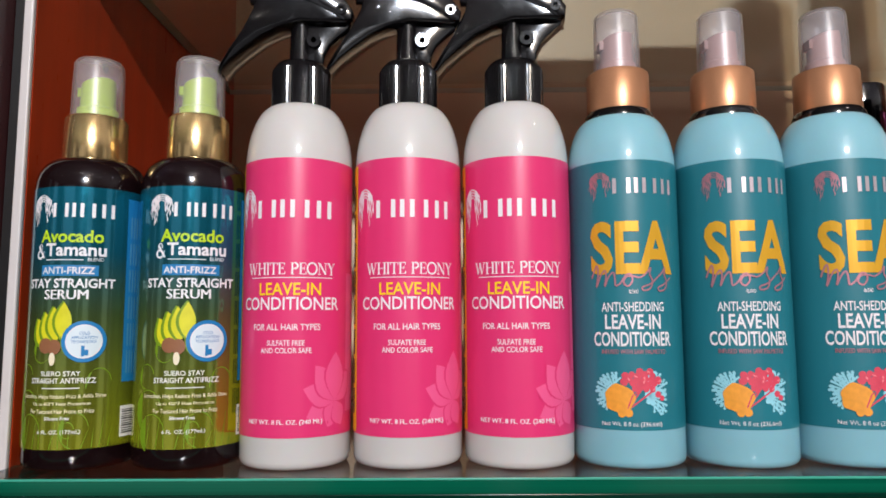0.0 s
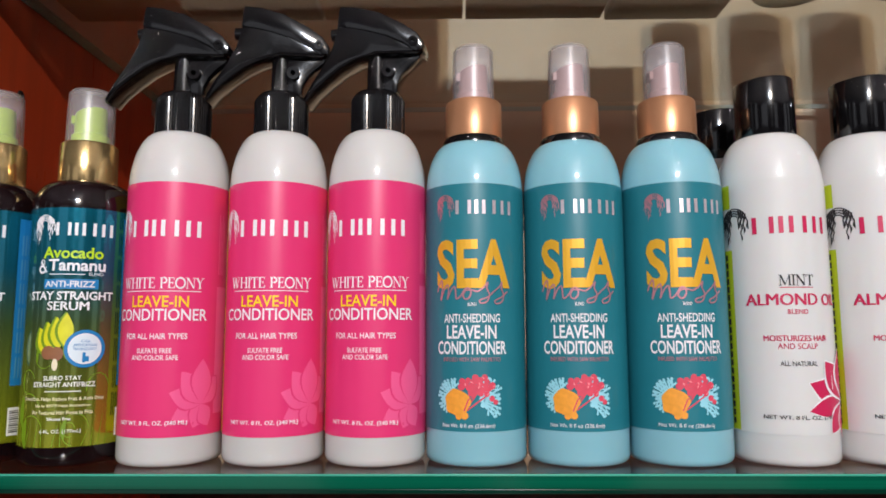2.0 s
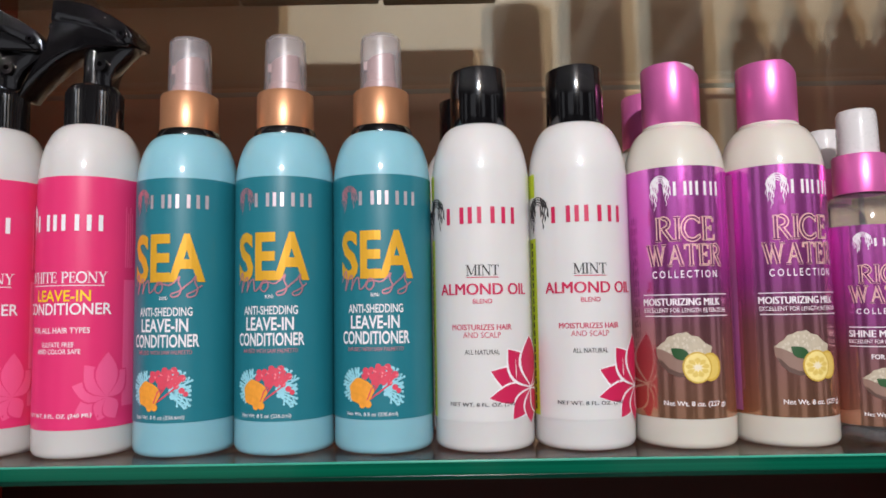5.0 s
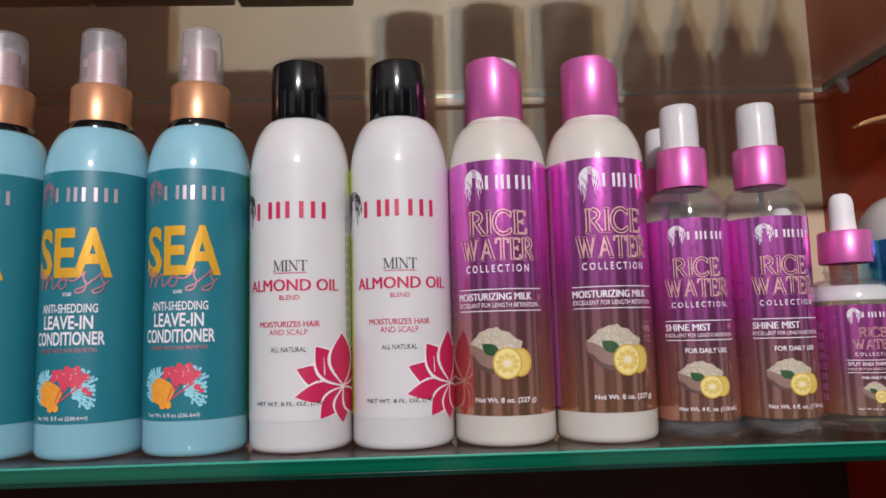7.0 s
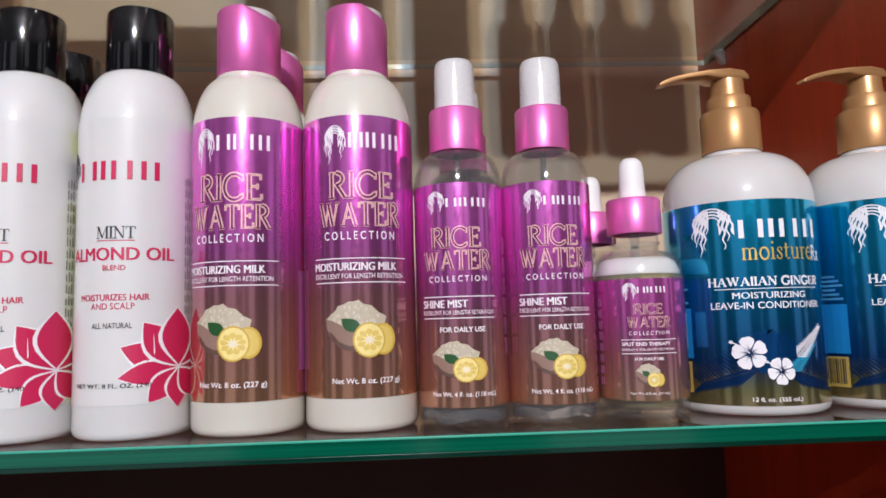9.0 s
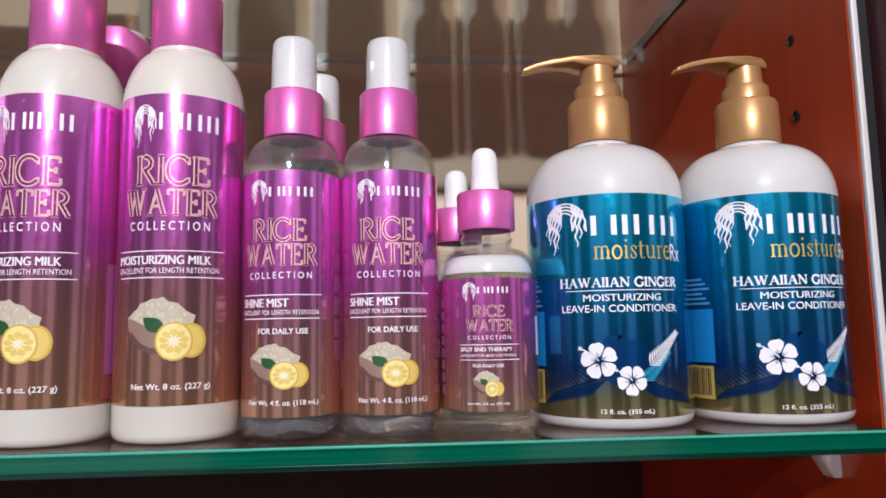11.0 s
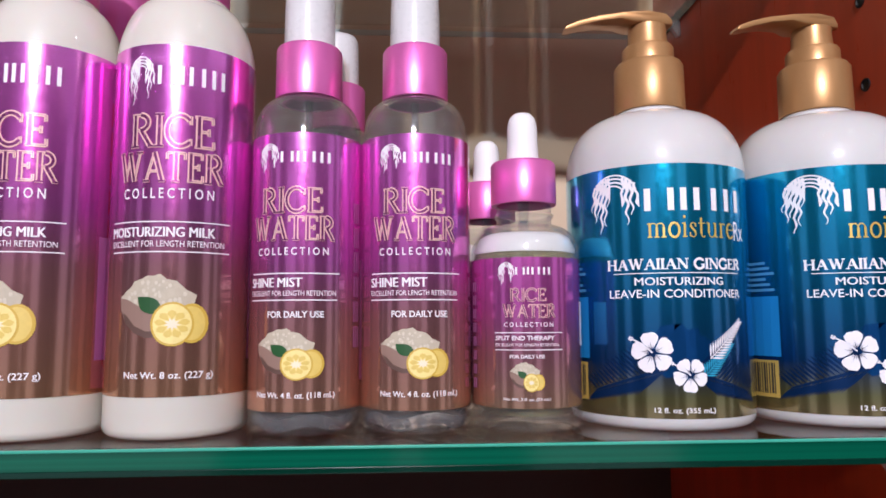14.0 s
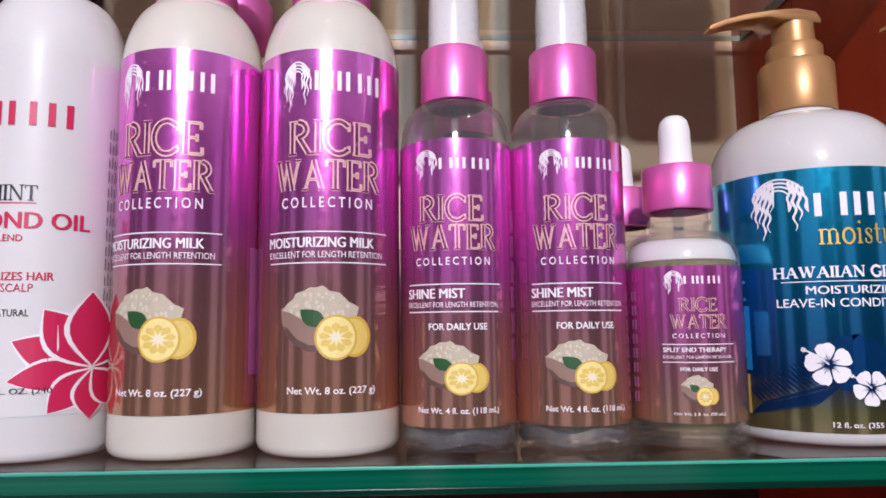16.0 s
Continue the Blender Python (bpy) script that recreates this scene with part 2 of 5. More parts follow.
# dark tone puts the shade below the shelf into the panel's colour
M_BACK_SHADE = mat("shaded_back_laminate", "3a2620", 0.5, vary=0.15, scale=12)
M_EDGE = mat("white_edge_band", "c9c3c2", 0.45, vary=0.08, scale=80)
M_STEEL = mat("burgundy_metal", "3c1418", 0.3, vary=0.25, scale=70, bump=0.1, bscale=700)
# black that paints the dark of the side gaps and peg holes
M_GAP = mat("black_gap_shade", "0b0809", 0.5, vary=0.2)
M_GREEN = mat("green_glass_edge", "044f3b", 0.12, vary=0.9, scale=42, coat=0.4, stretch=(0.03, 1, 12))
# lit and shaded copies of the green edge, for its top and bottom
M_GREEN_LIT = mat("lit_glass_edge", "3f9c86", 0.15, vary=0.5, scale=30, coat=0.4, stretch=(0.05, 1, 1))
M_GREEN_SHADE = mat("shaded_glass_edge", "032b20", 0.15, vary=0.5, scale=30, coat=0.4, stretch=(0.05, 1, 1))
# pale tone holds the glint of the shelves' back edge
M_PALE = mat("glint_glass_edge", "c2ccc2", 0.2, vary=0.1, scale=60)
# the veil takes the place of glare seen in the upper shelf
M_PANE = misty(clear("sheet_glass", (0.87, 0.91, 0.89), gloss=0.08, rough=0.02), "cdc6ba", 0.12)
M_PEG = hazy("acrylic_peg", (0.9, 0.9, 0.9), "d8d4d0", 0.2, 0.1)
M_PLASTER = mat("shop_plaster", "585150", 0.7, vary=0.05, scale=3)
M_FLOOR = mat("shop_floor", "3e3834", 0.35, vary=0.12, scale=3)
M_BOX = mat("brown_carton", "7a4a28", 0.5, vary=0.12, scale=40)
M_BOXO = mat("orange_carton", "a8641c", 0.5, vary=0.12, scale=40)
M_OLIVE = mat("olive_plastic", "8a7a1e", 0.35, vary=0.12)
M_SMOKE = mat("smoked_plastic", "4a3c34", 0.3, vary=0.1)

# ---- building helpers ----


def part(name, bm, material, parent=None, label="", smooth=False):
    me = bpy.data.meshes.new(name)
    bmesh.ops.recalc_face_normals(bm, faces=bm.faces)
    if smooth:
        for f in bm.faces:
            f.smooth = True
        for e in bm.edges:
            if len(e.link_faces) == 2 and e.calc_face_angle(0) > radians(38):
                e.smooth = False
    bm.to_mesh(me)
    bm.free()
    me.materials.append(material)
    ob = new(name, me)
    if parent:
        ob.parent = parent
    if label:
        tagged(ob, label)
    return ob


def thing(name, label, category, group="", kind=""):
    return tagged(new(name), label, category, group, kind)


def box_bm(x0, x1, y0, y1, z0, z1, bevel=0.0, bm=None):
    own = bm is None
    bm = bm or bmesh.new()
    r = bmesh.ops.create_cube(bm, size=1)
    for v in r["verts"]:
        v.co = Vector((x0 + (v.co.x + 0.5) * (x1 - x0), y0 + (v.co.y + 0.5) * (y1 - y0), z0 + (v.co.z + 0.5) * (z1 - z0)))
    if bevel and own:
        bmesh.ops.bevel(bm, geom=bm.edges[:], offset=bevel, segments=2, affect="EDGES", profile=0.5)
    return bm


def lathe(profile, seg=56, bm=None):
    """Turned body from (radius, height) in metres."""
    bm = bm or bmesh.new()
    rings = []
    for r, z in profile:
        if r <= 1e-6:
            rings.append([bm.verts.new((0, 0, z))])
        else:
            rings.append([bm.verts.new((r * math.sin(2 * math.pi * k / seg), -r * math.cos(2 * math.pi * k / seg), z)) for k in range(seg)])
    for a, b in zip(rings, rings[1:]):
        for k in range(seg):
            q = [a[k % len(a)], a[(k + 1) % len(a)], b[(k + 1) % len(b)], b[k % len(b)]]
            u = list(dict.fromkeys(q))
            if len(u) > 2:
                bm.faces.new(u)
    return bm


def rounded(r0, z0, r1, z1, n=8, power=2.0):
    """Shoulder that runs from the straight wall (r0, z0) over to the neck (r1, z1)."""
    out = []
    for k in range(n + 1):
        a = math.pi / 2 * k / n
        out.append((r1 + (r0 - r1) * math.cos(a) ** (2 / power), z0 + (z1 - z0) * math.sin(a) ** (2 / power)))
    return out


def foot(R, h=0.0035):
    return [(0, 0.0012), (R * 0.6, 0.0012), (R * 0.8, 0.0), (R - h, 0.0)] + [(R - h + h * math.sin(a), h - h * math.cos(a)) for a in (0.5, 1.0, math.pi / 2)]


def prism(points, y0, y1, bevel=0.0):
    """Side outline (x, z) given a thickness from y0 to y1."""
    bm = bmesh.new()
    f = bm.faces.new([bm.verts.new((x, y0, z)) for x, z in points])
    r = bmesh.ops.extrude_face_region(bm, geom=[f])
    for v in r["geom"]:
        if isinstance(v, bmesh.types.BMVert):
            v.co.y = y1
    if bevel:
        bmesh.ops.bevel(bm, geom=[e for e in bm.edges if abs(e.verts[0].co.y - e.verts[1].co.y) < 1e-6], offset=bevel, segments=2, affect="EDGES", profile=0.5)
    return bm


def wrap(bm, R, lift):
    """Bends flat print (degrees round the bottle, millimetres up) onto the bottle's wall."""
    bmesh.ops.triangulate(bm, faces=[f for f in bm.faces if len(f.verts) > 4])
    lo, hi = min(v.co.x for v in bm.verts), max(v.co.x for v in bm.verts)
    k = math.floor(lo / 6) + 1
    while k * 6 < hi:
        bmesh.ops.bisect_plane(bm, geom=bm.verts[:] + bm.edges[:] + bm.faces[:], dist=1e-5, plane_co=(k * 6, 0, 0), plane_no=(1, 0, 0))
        k += 1
    for v in bm.verts:
        a, z = radians(v.co.x), v.co.y / 1000
        v.co = Vector(((R + lift) * math.sin(a), -(R + lift) * math.cos(a), z))
    return bm


TEXTS = {}


def letters(s, bold=0.0, shear=0.0):
    """Flat mesh of a line of the built-in font, scaled to a unit box. Returns vertices and faces."""
    key = (s, bold, shear)
    if key not in TEXTS:
        cu = bpy.data.curves.new("line", "FONT")
        cu.body, cu.resolution_u, cu.offset, cu.shear, cu.fill_mode = s, 3, bold, shear, "FRONT"
        ob = new("line", cu)
        me = bpy.data.meshes.new_from_object(ob.evaluated_get(bpy.context.evaluated_depsgraph_get()))
        v = np.array([tuple(p.co) for p in me.vertices])
        f = [tuple(p.vertices) for p in me.polygons]
        lo, hi = v.min(0), v.max(0)
        v = (v - lo) / np.maximum(hi - lo, 1e-6)
        bpy.data.objects.remove(ob)
        bpy.data.meshes.remove(me)
        bpy.data.curves.remove(cu)
        TEXTS[key] = (v, f)
    return TEXTS[key]


def bent(x, y, rx, ry, t0, t1, n=12):
    return [(x + rx * math.cos(t), y + ry * math.sin(t)) for t in np.linspace(t0, t1, n)]


PI = math.pi
# Roman capitals as strokes in a cell of height 1: width, thick strokes, thin strokes, serifs (x, y, half length)
ROMAN = {
    "I": (0.34, [[(0.17, 0), (0.17, 1)]], [], [(0.17, 0, 0.15), (0.17, 1, 0.15)]),
    "H": (0.92, [[(0.17, 0), (0.17, 1)], [(0.75, 0), (0.75, 1)]], [[(0.17, 0.52), (0.75, 0.52)]], [(0.17, 0, 0.15), (0.17, 1, 0.15), (0.75, 0, 0.15), (0.75, 1, 0.15)]),
    "T": (0.78, [[(0.39, 0), (0.39, 1)]], [[(0.05, 0.98), (0.73, 0.98)], [(0.05, 1), (0.05, 0.76)], [(0.73, 1), (0.73, 0.76)]], [(0.39, 0, 0.17)]),
    "E": (0.70, [[(0.17, 0), (0.17, 1)]], [[(0.04, 0.98), (0.6, 0.98)], [(0.6, 1), (0.6, 0.78)], [(0.17, 0.52), (0.48, 0.52)], [(0.48, 0.4), (0.48, 0.64)], [(0.04, 0.02), (0.64, 0.02)], [(0.64, 0), (0.64, 0.24)]], []),
    "P": (0.72, [[(0.17, 0), (0.17, 1)], bent(0.36, 0.74, 0.28, 0.25, -PI / 2, PI / 2)], [[(0.04, 0.99), (0.38, 0.99)], [(0.17, 0.49), (0.38, 0.49)]], [(0.17, 0, 0.15)]),
    "R": (0.82, [[(0.17, 0), (0.17, 1)], bent(0.36, 0.75, 0.27, 0.24, -PI / 2, PI / 2), [(0.4, 0.5), (0.72, 0.0)]], [[(0.04, 0.99), (0.38, 0.99)], [(0.17, 0.51), (0.4, 0.51)]], [(0.17, 0, 0.15), (0.74, 0.0, 0.1)]),
    "C": (0.86, [bent(0.46, 0.5, 0.4, 0.5, 0.75, 2 * PI - 0.75, 18)], [[(0.78, 0.98), (0.78, 0.7)], [(0.78, 0.05), (0.78, 0.26)]], []),
    "G": (0.92, [bent(0.46, 0.5, 0.4, 0.5, 0.75, 2 * PI - 0.75, 18), [(0.78, 0.06), (0.78, 0.42)]], [[(0.78, 0.98), (0.78, 0.72)], [(0.6, 0.43), (0.92, 0.43)]], []),
    "O": (0.96, [bent(0.48, 0.5, 0.42, 0.5, 0, 2 * PI, 24)], [], []),
    "N": (0.96, [[(0.17, 1), (0.8, 0)]], [[(0.17, 0), (0.17, 1)], [(0.8, 0), (0.8, 1)]], [(0.17, 0, 0.14), (0.12, 1, 0.12), (0.8, 1, 0.14)]),
    "M": (1.12, [[(0.2, 1), (0.56, 0.05)], [(0.95, 0), (0.95, 1)]], [[(0.17, 0), (0.17, 1)], [(0.56, 0.05), (0.93, 1)]], [(0.17, 0, 0.14), (0.15, 1, 0.12), (0.95, 0, 0.15), (0.98, 1, 0.12)]),
    "A": (0.92, [[(0.46, 1), (0.78, 0)]], [[(0.46, 1), (0.14, 0)], [(0.25, 0.34), (0.68, 0.34)]], [(0.14, 0, 0.14), (0.78, 0, 0.14)]),
    "W": (1.26, [[(0.16, 1), (0.42, 0.0)], [(0.62, 0.95), (0.86, 0.0)]], [[(0.42, 0), (0.62, 0.95)], [(0.86, 0.0), (1.1, 1)]], [(0.16, 1, 0.14), (0.62, 0.98, 0.12), (1.1, 1, 0.14)]),
    "Y": (0.86, [[(0.14, 1), (0.43, 0.48)], [(0.43, 0), (0.43, 0.5)]], [[(0.72, 1), (0.43, 0.48)]], [(0.14, 1, 0.14), (0.72, 1, 0.14), (0.43, 0, 0.16)]),
    "&": (0.9, [bent(0.36, 0.26, 0.28, 0.26, 0.9, 2 * PI - 0.6, 14), [(0.2, 0.85), (0.8, 0.02)]], [bent(0.38, 0.76, 0.18, 0.23, -0.6, PI + 0.6, 10), [(0.58, 0.1), (0.78, 0.5)]], []),
    " ": (0.42, [], [], []),
    "m": (1.12, [[(0.18, 0), (0.18, 0.66)], [(0.55, 0), (0.55, 0.48)], [(0.92, 0), (0.92, 0.48)]], [bent(0.365, 0.47, 0.185, 0.19, 0, PI), bent(0.735, 0.47, 0.185, 0.19, 0, PI), [(0.05, 0.62), (0.18, 0.67)]], [(0.18, 0.01, 0.13), (0.55, 0.01, 0.13), (0.92, 0.01, 0.13)]),
    "o": (0.72, [bent(0.36, 0.33, 0.27, 0.34, 0, 2 * PI, 22)], [], []),
    "i": (0.40, [[(0.2, 0), (0.2, 0.66)], [(0.2, 0.88), (0.2, 1.0)]], [[(0.07, 0.62), (0.2, 0.67)]], [(0.2, 0.01, 0.13)]),
    "s": (0.54, [[(0.13, 0.53), (0.2, 0.42), (0.36, 0.28), (0.41, 0.17)]], [bent(0.27, 0.5, 0.15, 0.16, 0.4, PI, 9), bent(0.26, 0.16, 0.16, 0.16, PI + 0.4, 2 * PI, 9), [(0.42, 0.64), (0.42, 0.46)], [(0.1, 0.03), (0.1, 0.22)]], []),
    "t": (0.48, [[(0.2, 0.9), (0.2, 0.12)]], [[(0.04, 0.64), (0.42, 0.64)], bent(0.32, 0.13, 0.12, 0.13, PI, 2 * PI - 0.5, 9)], []),
    "u": (0.82, [[(0.18, 0.66), (0.18, 0.2)], [(0.6, 0.66), (0.6, 0)]], [bent(0.37, 0.2, 0.19, 0.2, PI, 2 * PI - 0.1, 10), [(0.05, 0.65), (0.18, 0.66)], [(0.47, 0.65), (0.6, 0.66)], [(0.6, 0.02), (0.74, 0.02)]], []),
    "r": (0.56, [[(0.18, 0), (0.18, 0.66)]], [bent(0.36, 0.46, 0.17, 0.19, 0.7, PI, 9), [(0.05, 0.62), (0.18, 0.67)]], [(0.18, 0.01, 0.14)]),
    "e": (0.64, [bent(0.34, 0.33, 0.27, 0.34, PI / 2, 2 * PI - 0.7, 16)], [bent(0.34, 0.33, 0.25, 0.33, 0.15, PI / 2, 7), [(0.09, 0.38), (0.59, 0.38)]], []),
}


def ribbon(points, w, sx):
    """Strip of half width w along a line of points; sx: how much wider than high the cell is drawn."""
    left, right = [], []
    for i, (x, y) in enumerate(points):
        x0, y0 = points[max(0, i - 1)]
        x1, y1 = points[min(len(points) - 1, i + 1)]
        dx, dy = (x1 - x0) * sx, y1 - y0
        d = math.hypot(dx, dy) or 1
        left.append((x - w * dy / d / sx, y + w * dx / d))
        right.append((x + w * dy / d / sx, y - w * dx / d))
    return [[left[i], left[i + 1], right[i + 1], right[i]] for i in range(len(points) - 1)]


class Print:
    """Print on one bottle's label: everything is given in degrees and millimetres."""

    def __init__(self, R, parent):
        self.R, self.parent = R, parent

    def put(self, name, bm, material, lift=0.00034):
        return part(name, wrap(bm, self.R, lift), material, self.parent)

    def text(self, s, a0, a1, z0, z1, material, bold=0.01, shear=0.0, lift=0.00046):
        fat = bold if "M" in s else 0.0      # this letter is made bolder by overprinting
        v, f = letters(s, 0.0 if fat else bold, shear)
        bm = bmesh.new()
        off = math.degrees(fat * 1.3 * (z1 - z0) / 1000 / self.R)
        for d in ((-off, 0, off) if fat else (0,)):
            vs = [bm.verts.new((a0 + d + p[0] * (a1 - a0), z0 + p[1] * (z1 - z0), 0)) for p in v]
            for q in f:
                if len(set(q)) > 2:
                    try:
                        bm.faces.new([vs[i] for i in q])
                    except ValueError:
                        pass
        return self.put("lettering", bm, material, lift)

    def roman(self, s, a0, a1, z0, z1, material, thick=0.075, thin=0.03, lift=0.00046):
        """Line in capitals with serifs."""
        total = sum(ROMAN[c][0] for c in s)
        sx = radians(a1 - a0) * self.R * 1000 / total / (z1 - z0)
        polys, x = [], 0.0
        for c in s:
            w, heavy, light, feet = ROMAN[c]
            for line, half in [(l, thick) for l in heavy] + [(l, thin) for l in light] + [([(u - k, v), (u + k, v)], max(thin, 0.03)) for u, v, k in feet]:
                polys += [[((x + u) / total, v) for u, v in q] for q in ribbon(line, half, sx)]
            x += w
        return self.shape("lettering", polys, (a0, a1, z0, z1), material, lift)

    def hollow(self, s, a0, a1, z0, z1, rim, fill):
        """Capitals drawn as a shining rim round a dark core."""
        self.roman(s, a0, a1, z0, z1, rim, 0.098, 0.052, 0.00040)
        return self.roman(s, a0, a1, z0, z1, fill, 0.046, 0.006, 0.00050)

    def brushed(self, knots, a0, a1, z0, z1, material, half, lift):
        """Brushed handwriting along a smooth line through the knots of a unit square."""
        line = []
        for i in range(len(knots) - 1):
            q = [Vector(knots[max(0, min(len(knots) - 1, i + j))]) for j in (-1, 0, 1, 2)]
            for t in (0.0, 0.25, 0.5, 0.75):
                v = q[1] + 0.5 * t * (q[2] - q[0] + t * (2 * q[0] - 5 * q[1] + 4 * q[2] - q[3] + t * (3 * q[1] - q[0] - 3 * q[2] + q[3])))
                line.append((v.x, v.y))
        line.append(tuple(knots[-1]))
        sx = radians(a1 - a0) * self.R * 1000 / (z1 - z0)
        return self.shape("lettering", ribbon(line, half, sx), (a0, a1, z0, z1), material, lift)

    def shape(self, name, polys, box, material, lift=0.00034):
        """Polygons in a unit square, laid into box (a0, a1, z0, z1)."""
        a0, a1, z0, z1 = box
        bm = bmesh.new()
        for poly in polys:
            vs = [bm.verts.new((a0 + x * (a1 - a0), z0 + y * (z1 - z0), 0)) for x, y in poly]
            try:
                bm.faces.new(vs)
            except ValueError:
                pass
        return self.put(name, bm, material, lift)

    def bars(self, name, rows, material, lift=0.00034):
        bm = bmesh.new()
        for a0, a1, z0, z1 in rows:
            bm.faces.new([bm.verts.new(p) for p in ((a0, z0, 0), (a1, z0, 0), (a1, z1, 0), (a0, z1, 0))])
        return self.put(name, bm, material, lift)

    def brand(self, a0, a1, z0, z1, material):
        """Maker's mark as plain bars."""
        w = a1 - a0
        for at in (0.0, 0.2, 0.31, 0.43, 0.60, 0.745, 0.885):
            self.bars("mark_bar", [(a0 + w * at, a0 + w * (at + 0.055), z0, z1)], material, 0.00046)

    def emblem(self, a0, a1, z0, z1, material):
        polys = []
        for k, (x, foot_x, low, w) in enumerate(((0.08, 0.00, 0.40, 0.024), (0.14, 0.07, 0.22, 0.030), (0.21, 0.16, 0.30, 0.028), (0.28, 0.22, 0.02, 0.032), (0.35, 0.31, 0.14, 0.030), (0.41, 0.38, 0.46, 0.024),
                                                 (0.70, 0.69, 0.44, 0.026), (0.77, 0.78, 0.14, 0.030), (0.84, 0.88, 0.30, 0.030), (0.91, 1.00, 0.42, 0.026))):
            top = 0.70 + 0.26 * math.sqrt(max(0, 1 - ((x - 0.5) / 0.48) ** 2))
            ys = np.linspace(top, low, 18)
            cx = [x + (foot_x - x) * i / 17 + 0.030 * math.sin(24 * y + 1.3 * k) * min(1, i / 6) for i, y in enumerate(ys)]
            ws = [w * (1 - 0.9 * (i / 17) ** 2.2) + 0.003 for i in range(18)]
            polys.append([(c - q, y) for c, q, y in zip(cx, ws, ys)] + [(c + q, y) for c, q, y in reversed(list(zip(cx, ws, ys)))])
        for r0, r1 in ((0.47, 0.435), (0.39, 0.35), (0.305, 0.265), (0.22, 0.185)):      # bands of the crown
            polys.append([(0.5 + r0 * math.cos(t), 0.66 + 0.72 * r0 * math.sin(t)) for t in np.linspace(0.15, 3.0, 14)] + [(0.5 + r1 * math.cos(t), 0.66 + 0.72 * r1 * math.sin(t)) for t in np.linspace(3.0, 0.15, 14)])
        self.shape("emblem", polys, (a0, a1, z0, z1), material, 0.0004)


def disc(cx, cy, rx, ry, n=20):
    return [(cx + rx * math.cos(2 * math.pi * k / n), cy + ry * math.sin(2 * math.pi * k / n)) for k in range(n)]


def petal(cx, cy, angle, length, width, n=7, tip=1.0):
    """Pointed leaf from (cx, cy) outwards."""
    left, right = [], []
    for k in range(n + 1):
        t = k / n
        w = width * math.sin(math.pi * t ** tip) * 0.5
        x, y = cx + length * t * math.cos(angle), cy + length * t * math.sin(angle)
        left.append((x - w * math.sin(angle), y + w * math.cos(angle)))
        right.append((x + w * math.sin(angle), y - w * math.cos(angle)))
    return left + right[-2:0:-1]


def label_sheet(R, z0, z1, material, parent, label, name="label", lined=False):
    bm = lathe([(R - 0.0002, z0), (R + 0.0002, z0), (R + 0.0002, z1), (R - 0.0002, z1)], 72)
    ob = part(name, bm, material, parent, label, smooth=True)
    liner = part("liner", lathe([(R - 0.0012, z0), (R - 0.0012, z1)], 72), M_PAPER, ob, smooth=True) if lined else None
    return ob

# ---- the shop round the cabinet ----
def slab(name, x0, x1, y0, y1, z0, z1, material, label, category):
    return tagged(part(name, box_bm(x0, x1, y0, y1, z0, z1), material), label, category, kind="structure")


slab("floor", -4, 5, -5, 1.2, -0.1, 0, M_FLOOR, "dark grey shop floor in front of the cabinet", "floor")
slab("ceiling", -4, 5, -5, 1.2, 2.7, 2.8, M_PLASTER, "plain painted shop ceiling above the cabinet", "ceiling")
slab("wall_back", -4, 5, 1.2, 1.3, 0, 2.7, M_PLASTER, "plain painted wall behind the display cabinet", "wall")
# unseen walls, gaps added so the world light shows as bands in foil
for i, (y0, y1) in enumerate(((-5, -3.4), (-2.3, -1.3), (-1.1, 1.2))):
    slab("wall_west_%d" % (i + 1), -4.1, -4, y0, y1, 0, 2.7, M_PLASTER, "unseen plain side wall between gaps added for light", "wall")
    slab("wall_east_%d" % (i + 1), 5, 5.1, y0 + 0.2 * (i > 0), y1 - 0.1 * (i < 2), 0, 2.7, M_PLASTER, "unseen plain side wall between gaps added for light", "wall")
for i, (x0, x1) in enumerate(((-4, -3.4), (-1.0, 0.42), (0.6, 1.5), (2.7, 5))):
    slab("wall_front_%d" % (i + 1), x0, x1, -5.1, -5, 0, 2.7, M_PLASTER, "unseen plain front pier between gaps added for light", "wall")

# ---- display cabinet ----
cab = thing("display_cabinet", "red-brown wooden display cabinet with beige back and glass shelves", "cabinet")
CAB_LO, CAB_HI = 0.0, 2.2
part("side_panel", box_bm(XL - 0.016, XL, 0.366, YB, CAB_LO, CAB_HI), M_WOOD, cab, "glossy red-brown wood veneer")
side = box_bm(XR, XR + 0.016, 0.366, YB, CAB_LO, CAB_HI)
part("side_panel", side, M_WOOD, cab, "glossy red-brown wood veneer")
part("back_panel", box_bm(XL - 0.016, XR + 0.016, YB + 0.0005, YB + 0.012, ZS - 0.004, CAB_HI), M_BACK, cab, "beige laminate")
# separate dark piece stands in for the shade under the shelf
part("lower_back_panel", box_bm(XL - 0.016, XR + 0.016, YB + 0.0005, YB + 0.012, CAB_LO, ZS - 0.0042), M_BACK_SHADE, cab, "back panel painted dark brown for the shade below the shelf")
part("top_panel", box_bm(XL - 0.016, XR + 0.016, 0.366, YB, CAB_HI, CAB_HI + 0.02), M_WOOD, cab)
part("bottom_panel", box_bm(XL, XR, 0.37, YB, 0.86, 0.88), M_WOOD, cab)
part("plinth", box_bm(XL, XR, 0.37, 0.39, 0.0, 0.86), M_WOOD, cab)
